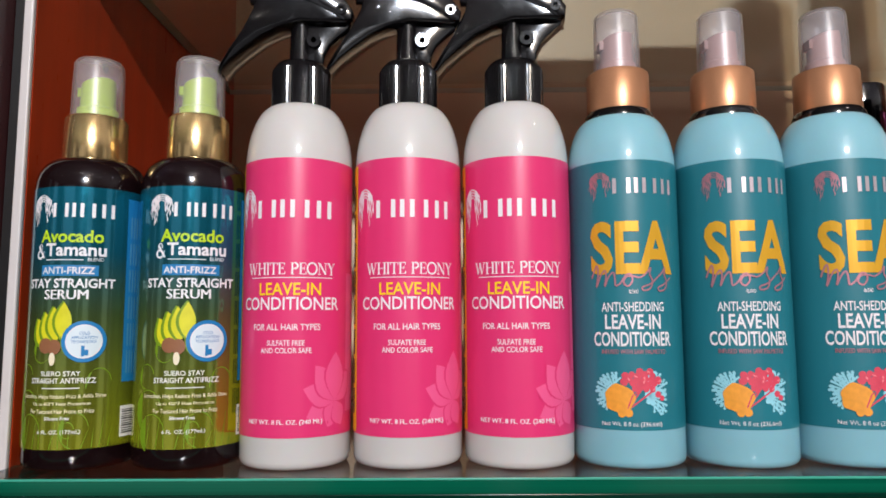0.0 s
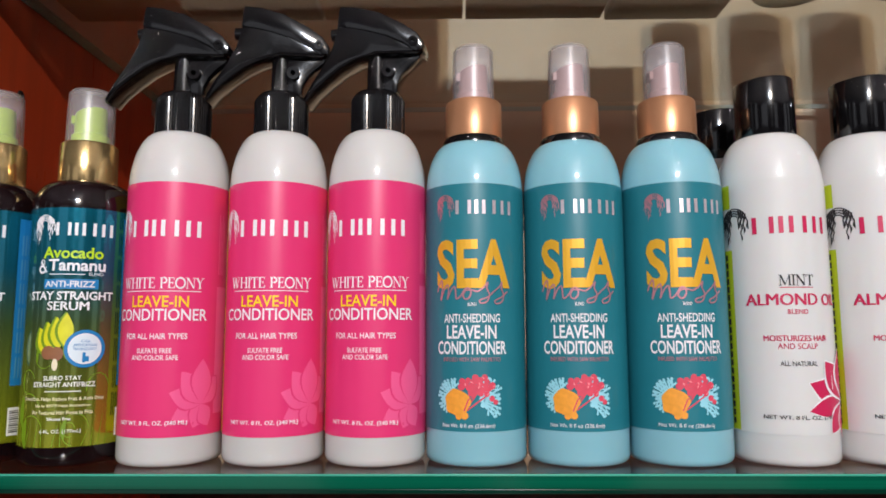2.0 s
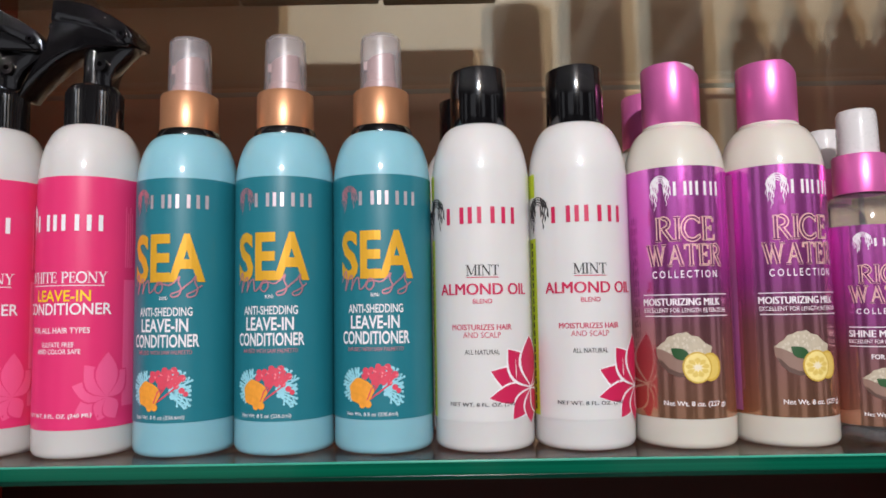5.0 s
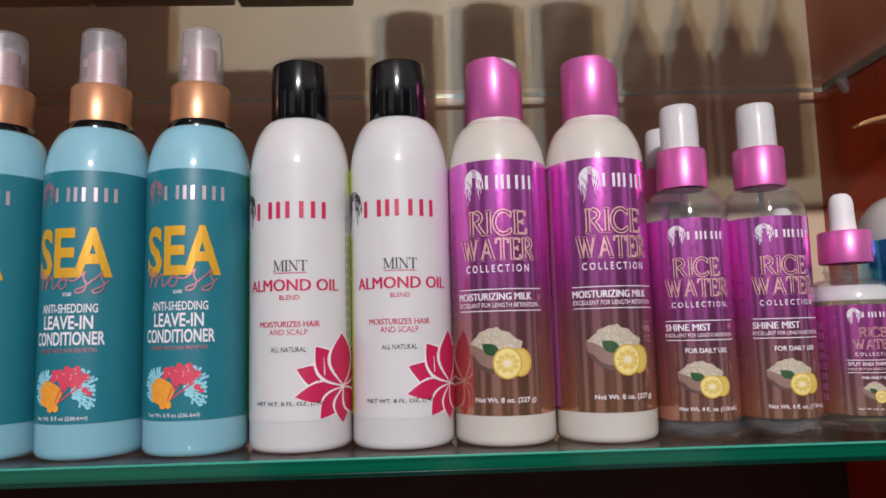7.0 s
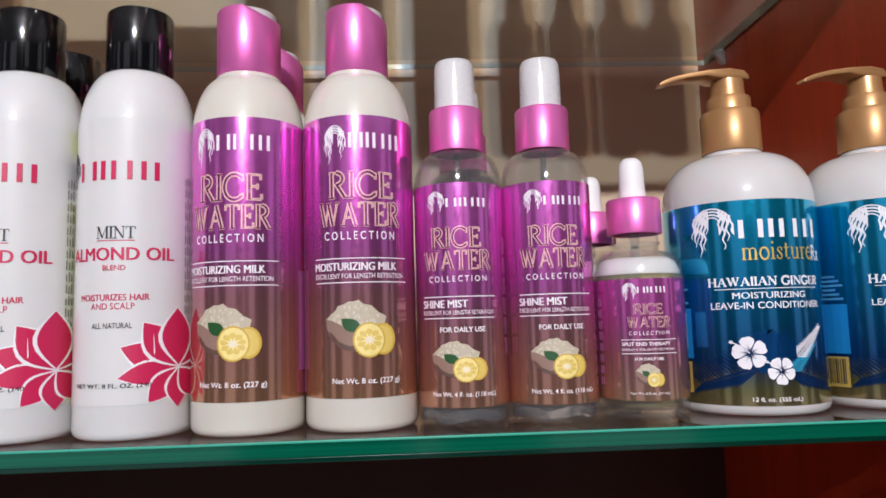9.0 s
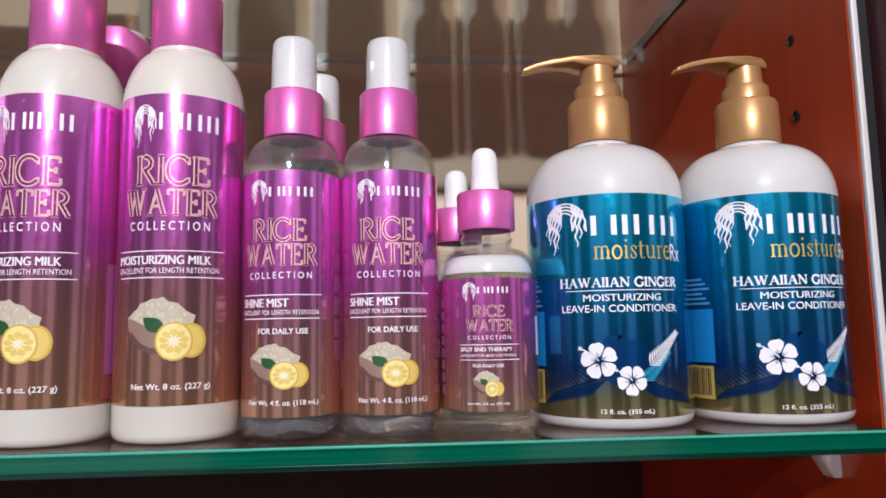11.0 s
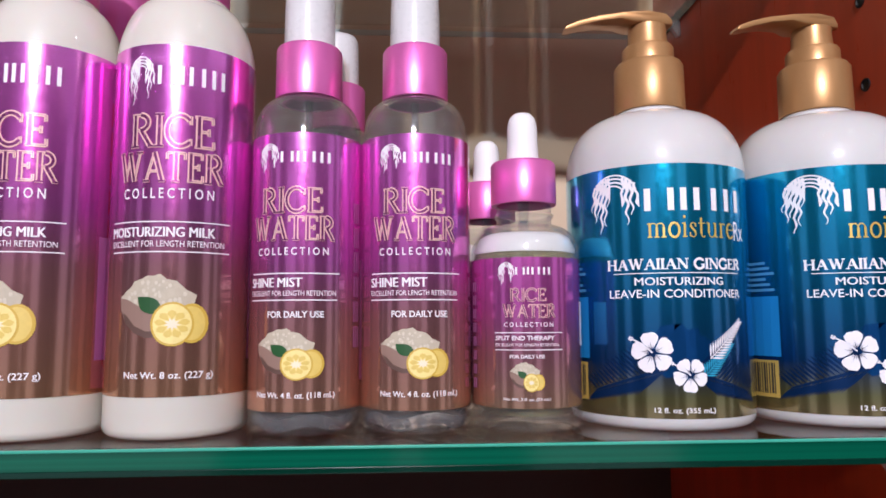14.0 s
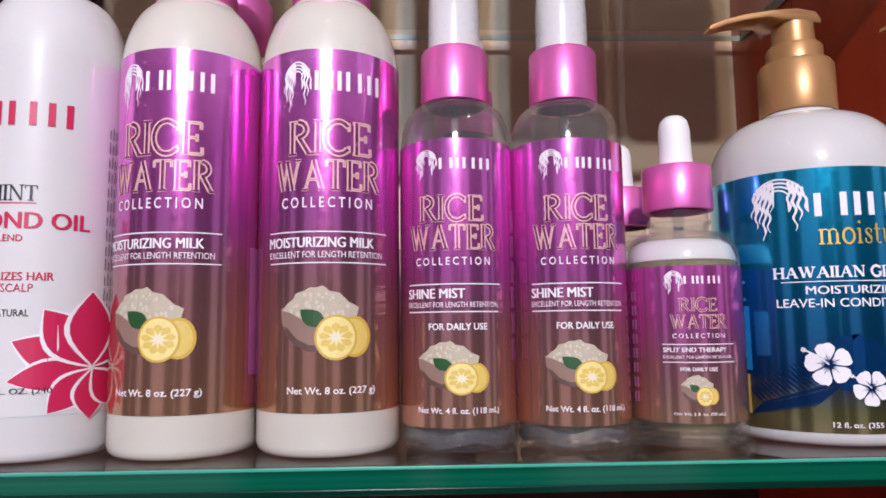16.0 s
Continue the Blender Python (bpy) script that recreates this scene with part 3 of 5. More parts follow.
for x0, x1, d in ((-0.1842, -0.1797, -1), (XR + 0.0005, XR + 0.0036, 1)):
    part("edge_strip", box_bm(x0, x1, 0.3630, 0.366, CAB_LO, CAB_HI, 0.0008), M_EDGE, cab, "scuffed white edge band")
    g0, g1 = (x1 + 0.0002, x1 + 0.0045) if d > 0 else (x0 - 0.0045, x0 - 0.0002)
    # no part here: a black strip paints the shade between panel and upright
    part("gap_shade", box_bm(g0, g1, 0.3640, 0.366, CAB_LO, CAB_HI), M_GAP, cab, "black strip standing for the dark gap")


def peg_hole(x, y, z, d):
    """Raised sleeve for a shelf peg; its black face paints the hole's dark inside."""
    bm = bmesh.new()
    seg, rings = 14, []
    for r, dep in ((0.0031, 0.0), (0.0031, 0.0006), (0.0022, 0.0007), (0.002, 0.0002), (0.0, 0.0002)):
        rings.append([bm.verts.new((x - d * dep, y + r * math.cos(2 * math.pi * k / seg), z + r * math.sin(2 * math.pi * k / seg))) for k in range(seg)] if r else [bm.verts.new((x - d * dep, y, z))])
    for a, b in zip(rings, rings[1:]):
        for k in range(seg):
            u = list(dict.fromkeys([a[k], a[(k + 1) % seg], b[(k + 1) % len(b)], b[k % len(b)]]))
            bm.faces.new(u)
    return bm


for z in (1.35, 1.39, 1.43, 1.31):
    part("peg_hole", peg_hole(XR, 0.4095, z, 1), M_GAP, cab, "peg hole with its dark inside painted black")
for z in (1.374, 1.414, 1.334):
    part("peg_hole", peg_hole(XL, 0.432, z, -1), M_GAP, cab, "peg hole with its dark inside painted black")


def slotted_upright(x0, x1, d):
    """Metal upright with a ladder of slots, before a white panel."""
    up = thing("slotted_upright", "dark burgundy metal upright with slots beside the cabinet", "upright", "slotted uprights")
    inner, outer = (x0 + 0.0045, x0 + 0.019) if d > 0 else (x1 - 0.019, x1 - 0.0045)
    bm = bmesh.new()
    box_bm(min(x0, inner), inner, 0.3500, 0.3515, 0, 2.2, bm=bm)
    box_bm(outer, x1, 0.3500, 0.3515, 0, 2.2, bm=bm)
    z = 0.02
    while z < 2.15:
        # rung with a slanted lower flank
        vs = []
        for y in (0.3500, 0.3515):
            vs.append([bm.verts.new(p) for p in ((inner, y, z), (outer, y, z + 0.006), (outer, y, z + 0.019), (inner, y, z + 0.014))])
        bm.faces.new(vs[0])
        bm.faces.new(vs[1][::-1])
        for k in range(4):
            bm.faces.new((vs[0][k], vs[1][k], vs[1][(k + 1) % 4], vs[0][(k + 1) % 4]))
        z += 0.0425
    part("slotted_face", bm, M_STEEL, up)
    part("flange", box_bm(*((x0, x0 + 0.0012) if d > 0 else (x1 - 0.0012, x1)), 0.3517, 0.372, 0, 2.2), M_STEEL, up)
    part("backing_panel", box_bm(x0 + 0.0015, x1 - 0.0015, 0.3565, 0.3600, 0, 2.2), M_EDGE, up, "white backing board")
    return up


slotted_upright(XR + 0.0082, XR + 0.06, 1)
slotted_upright(XL - 0.065, XL - 0.0095, -1)


def glass_shelf(name, z_top, thick, y0, y1, label, x1=XR - 0.0015):
    sh = thing(name, label, "shelf", "glass shelves")
    x0 = XL + 0.0015
    bm = box_bm(x0, x1, y0 + 0.0012, y1, z_top - thick, z_top)
    bmesh.ops.delete(bm, geom=[f for f in bm.faces if f.calc_center_median().y > y1 - 0.0001], context="FACES")
    part("pane", bm, M_PANE, sh, "clear sheet glass")
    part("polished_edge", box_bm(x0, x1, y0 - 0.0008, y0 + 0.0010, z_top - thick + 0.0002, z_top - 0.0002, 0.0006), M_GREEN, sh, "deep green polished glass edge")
    # two added strips paint the edge's highlight above and its shade below
    part("edge_tone", box_bm(x0, x1, y0 - 0.0010, y0 + 0.0008, z_top - 0.0011, z_top - 0.0001, 0.0003), M_GREEN_LIT, sh, "upper edge strip painted lighter for its highlight")
    part("edge_tone", box_bm(x0, x1, y0 - 0.0010, y0 + 0.0008, z_top - thick + 0.0001, z_top - thick + 0.0022, 0.0003), M_GREEN_SHADE, sh, "lower edge strip painted darker for its shade")
    # thin pale strip stands in for light caught along the back edge
    part("back_edge", box_bm(x0, x1, y1 + 0.0002, y1 + 0.0012, z_top - thick + 0.0004, z_top - thick + 0.0046), M_PALE, sh, "glass back edge painted pale for the light it catches")
    for xa in (x0 - 0.0008, x1 + 0.0002):
        part("end_edge", box_bm(xa, xa + 0.0006, y0 + 0.0012, y1, z_top - thick + 0.0002, z_top - 0.0002), M_GREEN, sh, "deep green glass edge")
    return sh


glass_shelf("glass_shelf", ZS, 0.0088, 0.3405, YB - 0.012, "thick glass shelf with green polished front edge", 0.6822)
glass_shelf("glass_shelf", 1.4808, 0.0085, 0.362, YB - 0.017, "upper glass shelf carrying cartons and bottles")


def shelf_peg(x, y, z, d, k=1.0):
    """Clear wedge that carries a corner of a shelf."""
    pg = prism([(0, 0), (-d * 0.016 * k, 0), (-d * 0.016 * k, -0.003 * k), (-d * 0.004 * k, -0.021 * k), (0, -0.021 * k)], -0.0045 * k, 0.0045 * k, 0.0005)
    ob = tagged(part("shelf_peg", pg, M_PEG), "clear plastic shelf peg under the glass", "shelf peg", "shelf pegs")
    ob.location = (x, y, z)
    return ob


for x, d in ((XL, -1), (XR, 1)):
    for y in (0.400, 0.615):
        shelf_peg(x, y, ZS - 0.009, d)
        shelf_peg(x, y, 1.4721, d, 0.6)

# ---- bottles on the glass shelf ----
MM = 0.001


def bullet_body(material, parent, label, R=0.025, top=0.1615, neck=0.0135, straight=0.134):
    return part("body", lathe(foot(R) + [(R, straight)] + rounded(R, straight, neck, top, 12, 1.85)[1:] + [(neck - 0.001, top + 0.003), (0, top + 0.003)]), material, parent, label, smooth=True)


def ribbed(profile, ribs=60, depth=0.00035):
    bm = lathe(profile, ribs * 2)
    zs = sorted(p[1] for p in profile)
    lo, hi = zs[0] + 0.001, zs[-1] - 0.003
    for v in bm.verts:
        r = math.hypot(v.co.x, v.co.y)
        if r > 0.6 * max(p[0] for p in profile) and lo < v.co.z < hi:
            k = round(math.atan2(v.co.x, -v.co.y) / (2 * math.pi) * ribs * 2)
            if k % 2:
                v.co.x *= 1 - depth / r
                v.co.y *= 1 - depth / r
    return bm


def trigger_bottle():
    b = thing("spray_bottle", "white spray bottle with bright pink label and black trigger", "spray bottle", "pink conditioner bottles")
    R = 0.025
    bullet_body(M_WHITE, b, "glossy white plastic", top=0.1620)
    lb = label_sheet(R, 0.0137, 0.1337, M_PINK, b, "bright pink printed label")
    p = Print(R, lb)
    p.emblem(-63, -37, 101, 121, I_WHITE)
    p.brand(-33.4, 50.2, 107.2, 115.0, I_WHITE)
    p.roman("WHITE PEONY", -45.9, 51.0, 82.6, 87.5, I_WHITE)
    p.bars("rule", [(-41, 48, 81.0, 81.35)], I_WHITE)
    p.text("LEAVE-IN", -29.1, 34.7, 73.6, 79.0, I_YELLOW, 0.015)
    p.text("CONDITIONER", -51.7, 56.0, 67.3, 72.9, I_WHITE, 0.012)
    p.text("FOR ALL HAIR TYPES", -35.6, 34.5, 58.7, 61.4, I_WHITE)
    p.text("SULFATE FREE", -19.2, 18.7, 52.2, 54.5, I_WHITE)
    p.text("AND COLOR SAFE", -25.9, 25.7, 49.0, 51.3, I_WHITE)
    p.text("NET WT. 8 FL. OZ. (240 ML)", -39.6, 37.7, 18.8, 21.3, I_WHITE, 0.020)
    for k, (a, l, w) in enumerate(((3.5, 0.55, 0.3), (4.3, 0.36, 0.3), (5.2, 0.36, 0.3), (2.85, 0.6, 0.3), (0.8, 0.52, 0.34), (2.25, 0.6, 0.36), (1.55, 0.64, 0.4))):
        p.shape("petal_outline", [petal(0.64, 0.34, a, l * 1.04, w * 1.16)], (14, 74, 17, 50), M_PINK, 0.00028 + 0.00004 * k)
        p.shape("petal", [petal(0.64, 0.34, a, l, w)], (14, 74, 17, 50), I_PALEPINK, 0.00030 + 0.00004 * k)
    p.bars("side_strip", [(-88, -66, 14.5, 133)], I_YELLOW, 0.0003)
    p.bars("small_print", [(-80 + 2.4 * (k % 4), -78.4 + 2.4 * (k % 4), 22 + 13 * (k // 4), 33 + 13 * (k // 4)) for k in range(32)], I_GREY, 0.00042)
    p.bars("side_panel_print", [(70, 104, 23, 84)], I_PALEPINK, 0.0003)
    p.bars("small_print", [(71 + 3 * k, 72.6 + 3 * k, 90, 120 - 3 * (k % 2)) for k in range(4)], I_PALEPINK, 0.0004)
    part("collar", ribbed([(0, 0.1595), (0.0138, 0.1595), (0.0142, 0.1610), (0.0142, 0.1797), (0.0128, 0.1823), (0.0118, 0.1835), (0, 0.1835)]), M_BLACK, b, "ribbed black screw collar")
    h = new("sprayer")
    h.parent = b
    part("stem", lathe([(0.0066, 0.1832), (0.0062, 0.1850), (0.0054, 0.2060), (0, 0.2060)], 24), M_BLACK, h, smooth=True)
    shroud = [(x * MM, z * MM) for x, z in ((-19,229.5), (-10,228.5), (2,225), (14,218.5), (22,213), (25.5,208), (25,203.8), (22,202.5), (12,203), (0,203.5), (-10,200.5), (-18,196.5), (-26,190.5), (-33,184.5), (-37.5,179), (-39,179), (-38.5,182), (-34,190), (-28,199), (-23,209), (-20.5,219), (-19.8,226))]
    part("shroud", prism(shroud, -0.0085, 0.0085, 0.0016), M_BLACK, h, "glossy black trigger shroud", smooth=True)
    hood = [(x * MM, z * MM) for x, z in ((-19, 229.7), (-10, 228.8), (2, 225.3), (14, 218.9), (22.2, 213.3), (25.8, 208), (25.2, 203.6), (21, 203.2), (15, 207.5), (6, 212), (-5, 215.5), (-14, 217.5), (-20.4, 218.5), (-19.9, 226))]
    part("hood", prism(hood, -0.0094, 0.0094, 0.0012), M_BLACK, h, "raised black top of the sprayer", smooth=True)
    web = [(x * MM, z * MM) for x, z in ((3, 182.5), (11, 182.5), (11.5, 188), (14, 193), (18, 197), (23, 201), (24, 204.5), (3, 205))]
    part("web", prism(web, -0.0045, 0.0045, 0.001), M_BLACK, h, smooth=True)
    for (x, z), r, y in (((0.0068, 0.1945), 0.0034, -0.0070), ((0.0205, 0.2082), 0.0026, -0.0104)):
        bm = lathe([(r * 0.35, -0.0006), (r * 0.4, 0.0), (r, 0.0), (r, 0.0035), (0, 0.0035)], 20)
        bmesh.ops.rotate(bm, verts=bm.verts, matrix=Matrix.Rotation(radians(-90), 3, "X"))
        bmesh.ops.translate(bm, verts=bm.verts, vec=(x, y, z))
        part("pivot_pin", bm, M_BLACK, h, smooth=True)
    bm = lathe([(0.0, 0.0), (0.0016, 0.0), (0.0032, 0.0006), (0.0034, 0.006), (0, 0.006)], 20)
    bmesh.ops.rotate(bm, verts=bm.verts, matrix=Matrix.Rotation(radians(90), 3, "Y"))
    bmesh.ops.translate(bm, verts=bm.verts, vec=(-0.0262, 0, 0.2178))
    part("nozzle", bm, M_BLACK, h, smooth=True)
    return b


def over_cap(parent, r, z0, z1, material, label):
    t = 0.0007
    part("over_cap", lathe([(r, z0), (r * 0.985, z0 + 0.6 * (z1 - z0)), (r * 0.95, z1 - 0.0022), (r * 0.86, z1 - 0.0005), (r * 0.7, z1), (0, z1), (0, z1 - t), (r * 0.7, z1 - t), (r * 0.95 - t, z1 - 0.0024), (r - t, z0)], 40), material, parent, label, smooth=True)


def actuator(parent, r, z0, z1, material, label):
    bm = lathe([(0, z0), (r, z0), (r, z0 + 0.25 * (z1 - z0)), (r * 0.86, z0 + 0.3 * (z1 - z0)), (r * 0.82, z1 - 0.001), (r * 0.7, z1), (0, z1)], 32)
    for v in bm.verts:                       # finger dish that slopes to the back
        if v.co.z > z0 + 0.6 * (z1 - z0):
            v.co.z += v.co.x * 0.22
    box_bm(-r * 0.98, -r * 0.4, -r * 0.32, r * 0.32, z0 + 0.62 * (z1 - z0), z0 + 0.84 * (z1 - z0), bm=bm)
    part("actuator", bm, material, parent, label, smooth=True)


def sea_print(p, box):
    """Printed sea garden: pale coral fans, a bushy red coral and an orange sponge."""
    rng = random.Random(7)
    k = (box[3] - box[2]) / ((box[1] - box[0]) * 0.4363)      # height of a unit against its width

    def spot(x, y, r):
        return disc(x, y, r, r / k, 10)

    def limb(x0, y0, x1, y1, w):
        dx, dy = x1 - x0, (y1 - y0) * k
        n = math.hypot(dx, dy)
        ox, oy = -dy / n * w, dx / n * w / k
        return [(x0 + ox, y0 + oy), (x0 - ox, y0 - oy), (x1 - 1.2 * ox, y1 - 1.2 * oy), (x1 + 1.2 * ox, y1 + 1.2 * oy)]

    fan = []
    for t in np.linspace(-0.85, 3.95, 23):
        cx, cy = (0.62, 0.42) if t < 1.5 else (0.28, 0.46)
        reach = (0.33 if t < 1.5 else 0.25) * rng.uniform(0.8, 1.08)
        x1, y1 = cx + reach * math.cos(t), cy + reach / k * math.sin(t)
        fan += [limb(cx, cy, x1, y1, 0.011), spot(x1, y1, 0.019)]
        for q in (0.55, 0.78):
            bx, by = cx + q * (x1 - cx), cy + q * (y1 - cy)
            s = t + rng.choice((-0.75, 0.75))
            ex, ey = bx + 0.07 * math.cos(s), by + 0.07 / k * math.sin(s)
            fan += [limb(bx, by, ex, ey, 0.009), spot(ex, ey, 0.015)]
    fan += [spot(0.66, 0.30, 0.035), spot(0.71, 0.26, 0.03), spot(0.77, 0.5, 0.04)]
    p.shape("coral_fan_print", fan, box, I_AQUA, 0.00032)
    bush, light = [], []
    for i in range(26):
        r, t = math.sqrt((i + 0.5) / 26), i * 2.39996
        x, y = 0.57 + 0.235 * r * math.cos(t), 0.69 + 0.25 * r * math.sin(t)
        if (x < 0.5 and y < 0.62) or (y < 0.5 and x < 0.68):
            continue
        bush.append(spot(x, y, rng.uniform(0.036, 0.052)))
        if i % 3 == 0:
            light.append(petal(x, y - 0.03, rng.uniform(0.6, 2.4), 0.07, 0.022))
    bush += [spot(0.78, 0.44, 0.04), spot(0.83, 0.36, 0.035)]
    for x, y in ((0.5, 0.62), (0.6, 0.6), (0.7, 0.5)):
        bush.append(limb(0.4, 0.12, x, y, 0.009))
    p.shape("red_coral_print", bush, box, I_CORAL, 0.00046)
    p.shape("coral_glint_print", light, box, I_CORALP, 0.00056)
    edge = [(0.32 + (0.175 + 0.014 * math.sin(5 * t + 1)) * math.cos(t), 0.35 + (0.30 + 0.03 * math.sin(4 * t)) * math.sin(t)) for t in np.linspace(0, 2 * math.pi, 29)[:-1]]
    p.shape("sponge_print", [edge, spot(0.42, 0.07, 0.05), spot(0.34, 0.05, 0.045)], box, I_ORANGE, 0.00064)
    p.shape("coral_stem_print", [limb(0.41, 0.16, 0.47, 0.42, 0.007), limb(0.47, 0.42, 0.56, 0.52, 0.007)], box, I_CORAL, 0.00072)


# handwritten word "moss"
MOSS = [(0.0, 0.5), (0.03, 0.75), (0.075, 0.98), (0.085, 0.6), (0.06, 0.15), (0.12, 0.6), (0.175, 0.78), (0.185, 0.5), (0.165, 0.18), (0.22, 0.55), (0.275, 0.70), (0.29, 0.42), (0.30, 0.2), (0.36, 0.32),
        (0.42, 0.6), (0.48, 0.6), (0.49, 0.36), (0.44, 0.18), (0.39, 0.3), (0.42, 0.52), (0.5, 0.55), (0.58, 0.5), (0.66, 0.66), (0.715, 0.86), (0.70, 0.62), (0.735, 0.36), (0.70, 0.08), (0.62, 0.02), (0.61, 0.14),
        (0.71, 0.26), (0.80, 0.5), (0.87, 0.68), (0.915, 0.88), (0.905, 0.62), (0.94, 0.36), (0.91, 0.08), (0.83, 0.0), (0.81, 0.12), (0.9, 0.26), (1.0, 0.5)]


def sea_bottle():
    b = thing("mist_bottle", "pale aqua bottle with teal label and copper collar", "bottle", "teal conditioner bottles")
    R = 0.025
    bullet_body(M_AQUA, b, "glossy pale aqua plastic", top=0.1590, neck=0.0150)
    lb = label_sheet(R, 0.0167, 0.1347, M_TEAL, b, "matt teal printed label")
    p = Print(R, lb)
    p.emblem(-48, -25, 116.3, 129.7, I_ROSE)
    p.brand(-23.1, 45.8, 119.6, 126.4, I_SILVER)
    p.text("SEA", -48.0, 38.9, 83.4, 107.4, I_GOLD, 0.03)
    p.brushed(MOSS, -47.2, 35.5, 76.3, 88.0, I_ROSE, 0.032, 0.00058)
    p.text("BLEND", -10.1, -0.8, 75.2, 76.8, I_WHITE)
    p.text("ANTI-SHEDDING", -37.6, 25.5, 67.3, 71.5, I_WHITE, 0.012)
    p.text("LEAVE-IN", -34.4, 21.2, 59.7, 66.1, I_WHITE, 0.02)
    p.text("CONDITIONER", -46.6, 33.0, 52.3, 58.6, I_WHITE, 0.02)
    p.text("INFUSED WITH SAW PALMETTO", -38.4, 25.5, 49.0, 51.0, I_ROSE, 0.020)
    sea_print(p, (-48.4, 33.3, 22.6, 43.6))
    p.text("Net Wt. 8 fl oz (236.6ml)", -40.4, 18.3, 17.9, 20.3, I_WHITE, 0.0)
    part("neck_ring", lathe([(0, 0.1565), (0.0162, 0.1565), (0.0166, 0.1577), (0.0162, 0.1605), (0.0150, 0.1626), (0, 0.1626)]), M_BLACK, b, "black plastic neck ring", smooth=True)
    part("collar", lathe([(0.0148, 0.1622), (0.0149, 0.1630), (0.0147, 0.1811), (0.0140, 0.1820), (0, 0.1820)]), M_COPPER, b, "brushed copper collar", smooth=True)
    actuator(b, 0.0090, 0.1820, 0.2018, M_ROSE, "dusty rose pump actuator")
    over_cap(b, 0.0110, 0.1821, 0.2127, M_FROST, "frosted clear over-cap")
    return b


def disc_cap(parent, r, z0, z1, material, label, lip, cut=0.0095):
    """Disc-top closure whose rim is cut away on one side."""
    bm = lathe([(0, z0), (r - 0.0006, z0), (r, z0 + 0.0008), (r, z1 - 0.0012), (r - 0.0004, z1 - 0.0003), (r - 0.0016, z1), (r - 0.0026, z1 - 0.0006), (0, z1 - 0.0006)], 64)
    for v in bm.verts:
        if v.co.z > z1 - 0.004:
            s = (v.co.x * lip[0] + v.co.y * lip[1]) / r - 0.42
            if s > 0:
                v.co.z -= s * cut
    return part("disc_cap", bm, material, parent, label, smooth=True)


def almond_bottle():
    b = thing("lotion_bottle", "white lotion bottle with crimson print and black disc cap", "bottle", "white lotion bottles")
    R = 0.025
    bullet_body(M_SNOW, b, "glossy white plastic", top=0.1620)
    lb = label_sheet(R, 0.0148, 0.1366, M_SNOW, b, "white printed label")
    p = Print(R, lb)
    p.emblem(-86, -50, 104.2, 123.8, I_GREY)
    p.brand(-46, 40.6, 109.5, 117.6, I_CRIMSON)
    p.roman("MINT", -22.8, 14.5, 84.4, 89.3, I_GREY)
    p.bars("rule", [(-21.8, 13.7, 83.2, 83.6)], I_CRIMSON)
    p.text("ALMOND OIL", -56.9, 51, 75.0, 80.5, I_CRIMSON, 0.030)
    p.text("BLEND", -15.3, 6.0, 70.8, 73.0, I_CRIMSON)
    p.text("MOISTURIZES HAIR", -40.4, 27.6, 58.1, 60.8, I_CRIMSON, 0.020)
    p.text("AND SCALP", -27.1, 14.5, 54.4, 57.1, I_CRIMSON, 0.0)
    p.text("ALL NATURAL", -25.6, 12.7, 46.5, 48.8, I_GREY, 0.005)
    p.text("NET WT. 8 FL. OZ. (240 ML)", -44.6, 43.5, 21.4, 23.8, I_GREY, 0.020)
    for k, (a, l, w) in enumerate(((0.45, 0.55, 0.32), (2.75, 0.60, 0.30), (3.3, 0.58, 0.24), (4.0, 0.46, 0.24), (4.7, 0.42, 0.26), (5.4, 0.42, 0.26), (0.95, 0.62, 0.32), (2.2, 0.60, 0.32), (1.6, 0.64, 0.36))):
        p.shape("petal_outline", [petal(0.58, 0.36, a, l * 1.05, w * 1.22, 9)], (2, 98, 15.6, 54), I_WHITE, 0.00030 + 0.00005 * k)
        p.shape("petal", [petal(0.58 + 0.02 * math.cos(a), 0.36 + 0.02 * math.sin(a), a, l, w, 9)], (2, 98, 15.6, 54), I_CRIMSON, 0.000325 + 0.00005 * k)
    p.bars("side_strip", [(-104, -73, 15.4, 103), (-104, -73, 124, 136)], I_STRIP, 0.0003)
    p.bars("small_print", [(-84, -80, 18 + 4.0 * k, 18 + 4.0 * k + 2.9) for k in range(21)], I_GREY, 0.00042)
    p.bars("small_print", [(66 + 3.4 * (k % 3), 67.1 + 3.4 * (k % 3), 26 + 5.2 * (k // 3), 29.2 + 5.2 * (k // 3) + k % 2) for k in range(51)], I_FAINT, 0.00042)
    disc_cap(b, 0.0147, 0.1608, 0.1920, M_BLACK, "glossy black disc-top cap", (-0.8, -0.3), 0.0015)
    return b


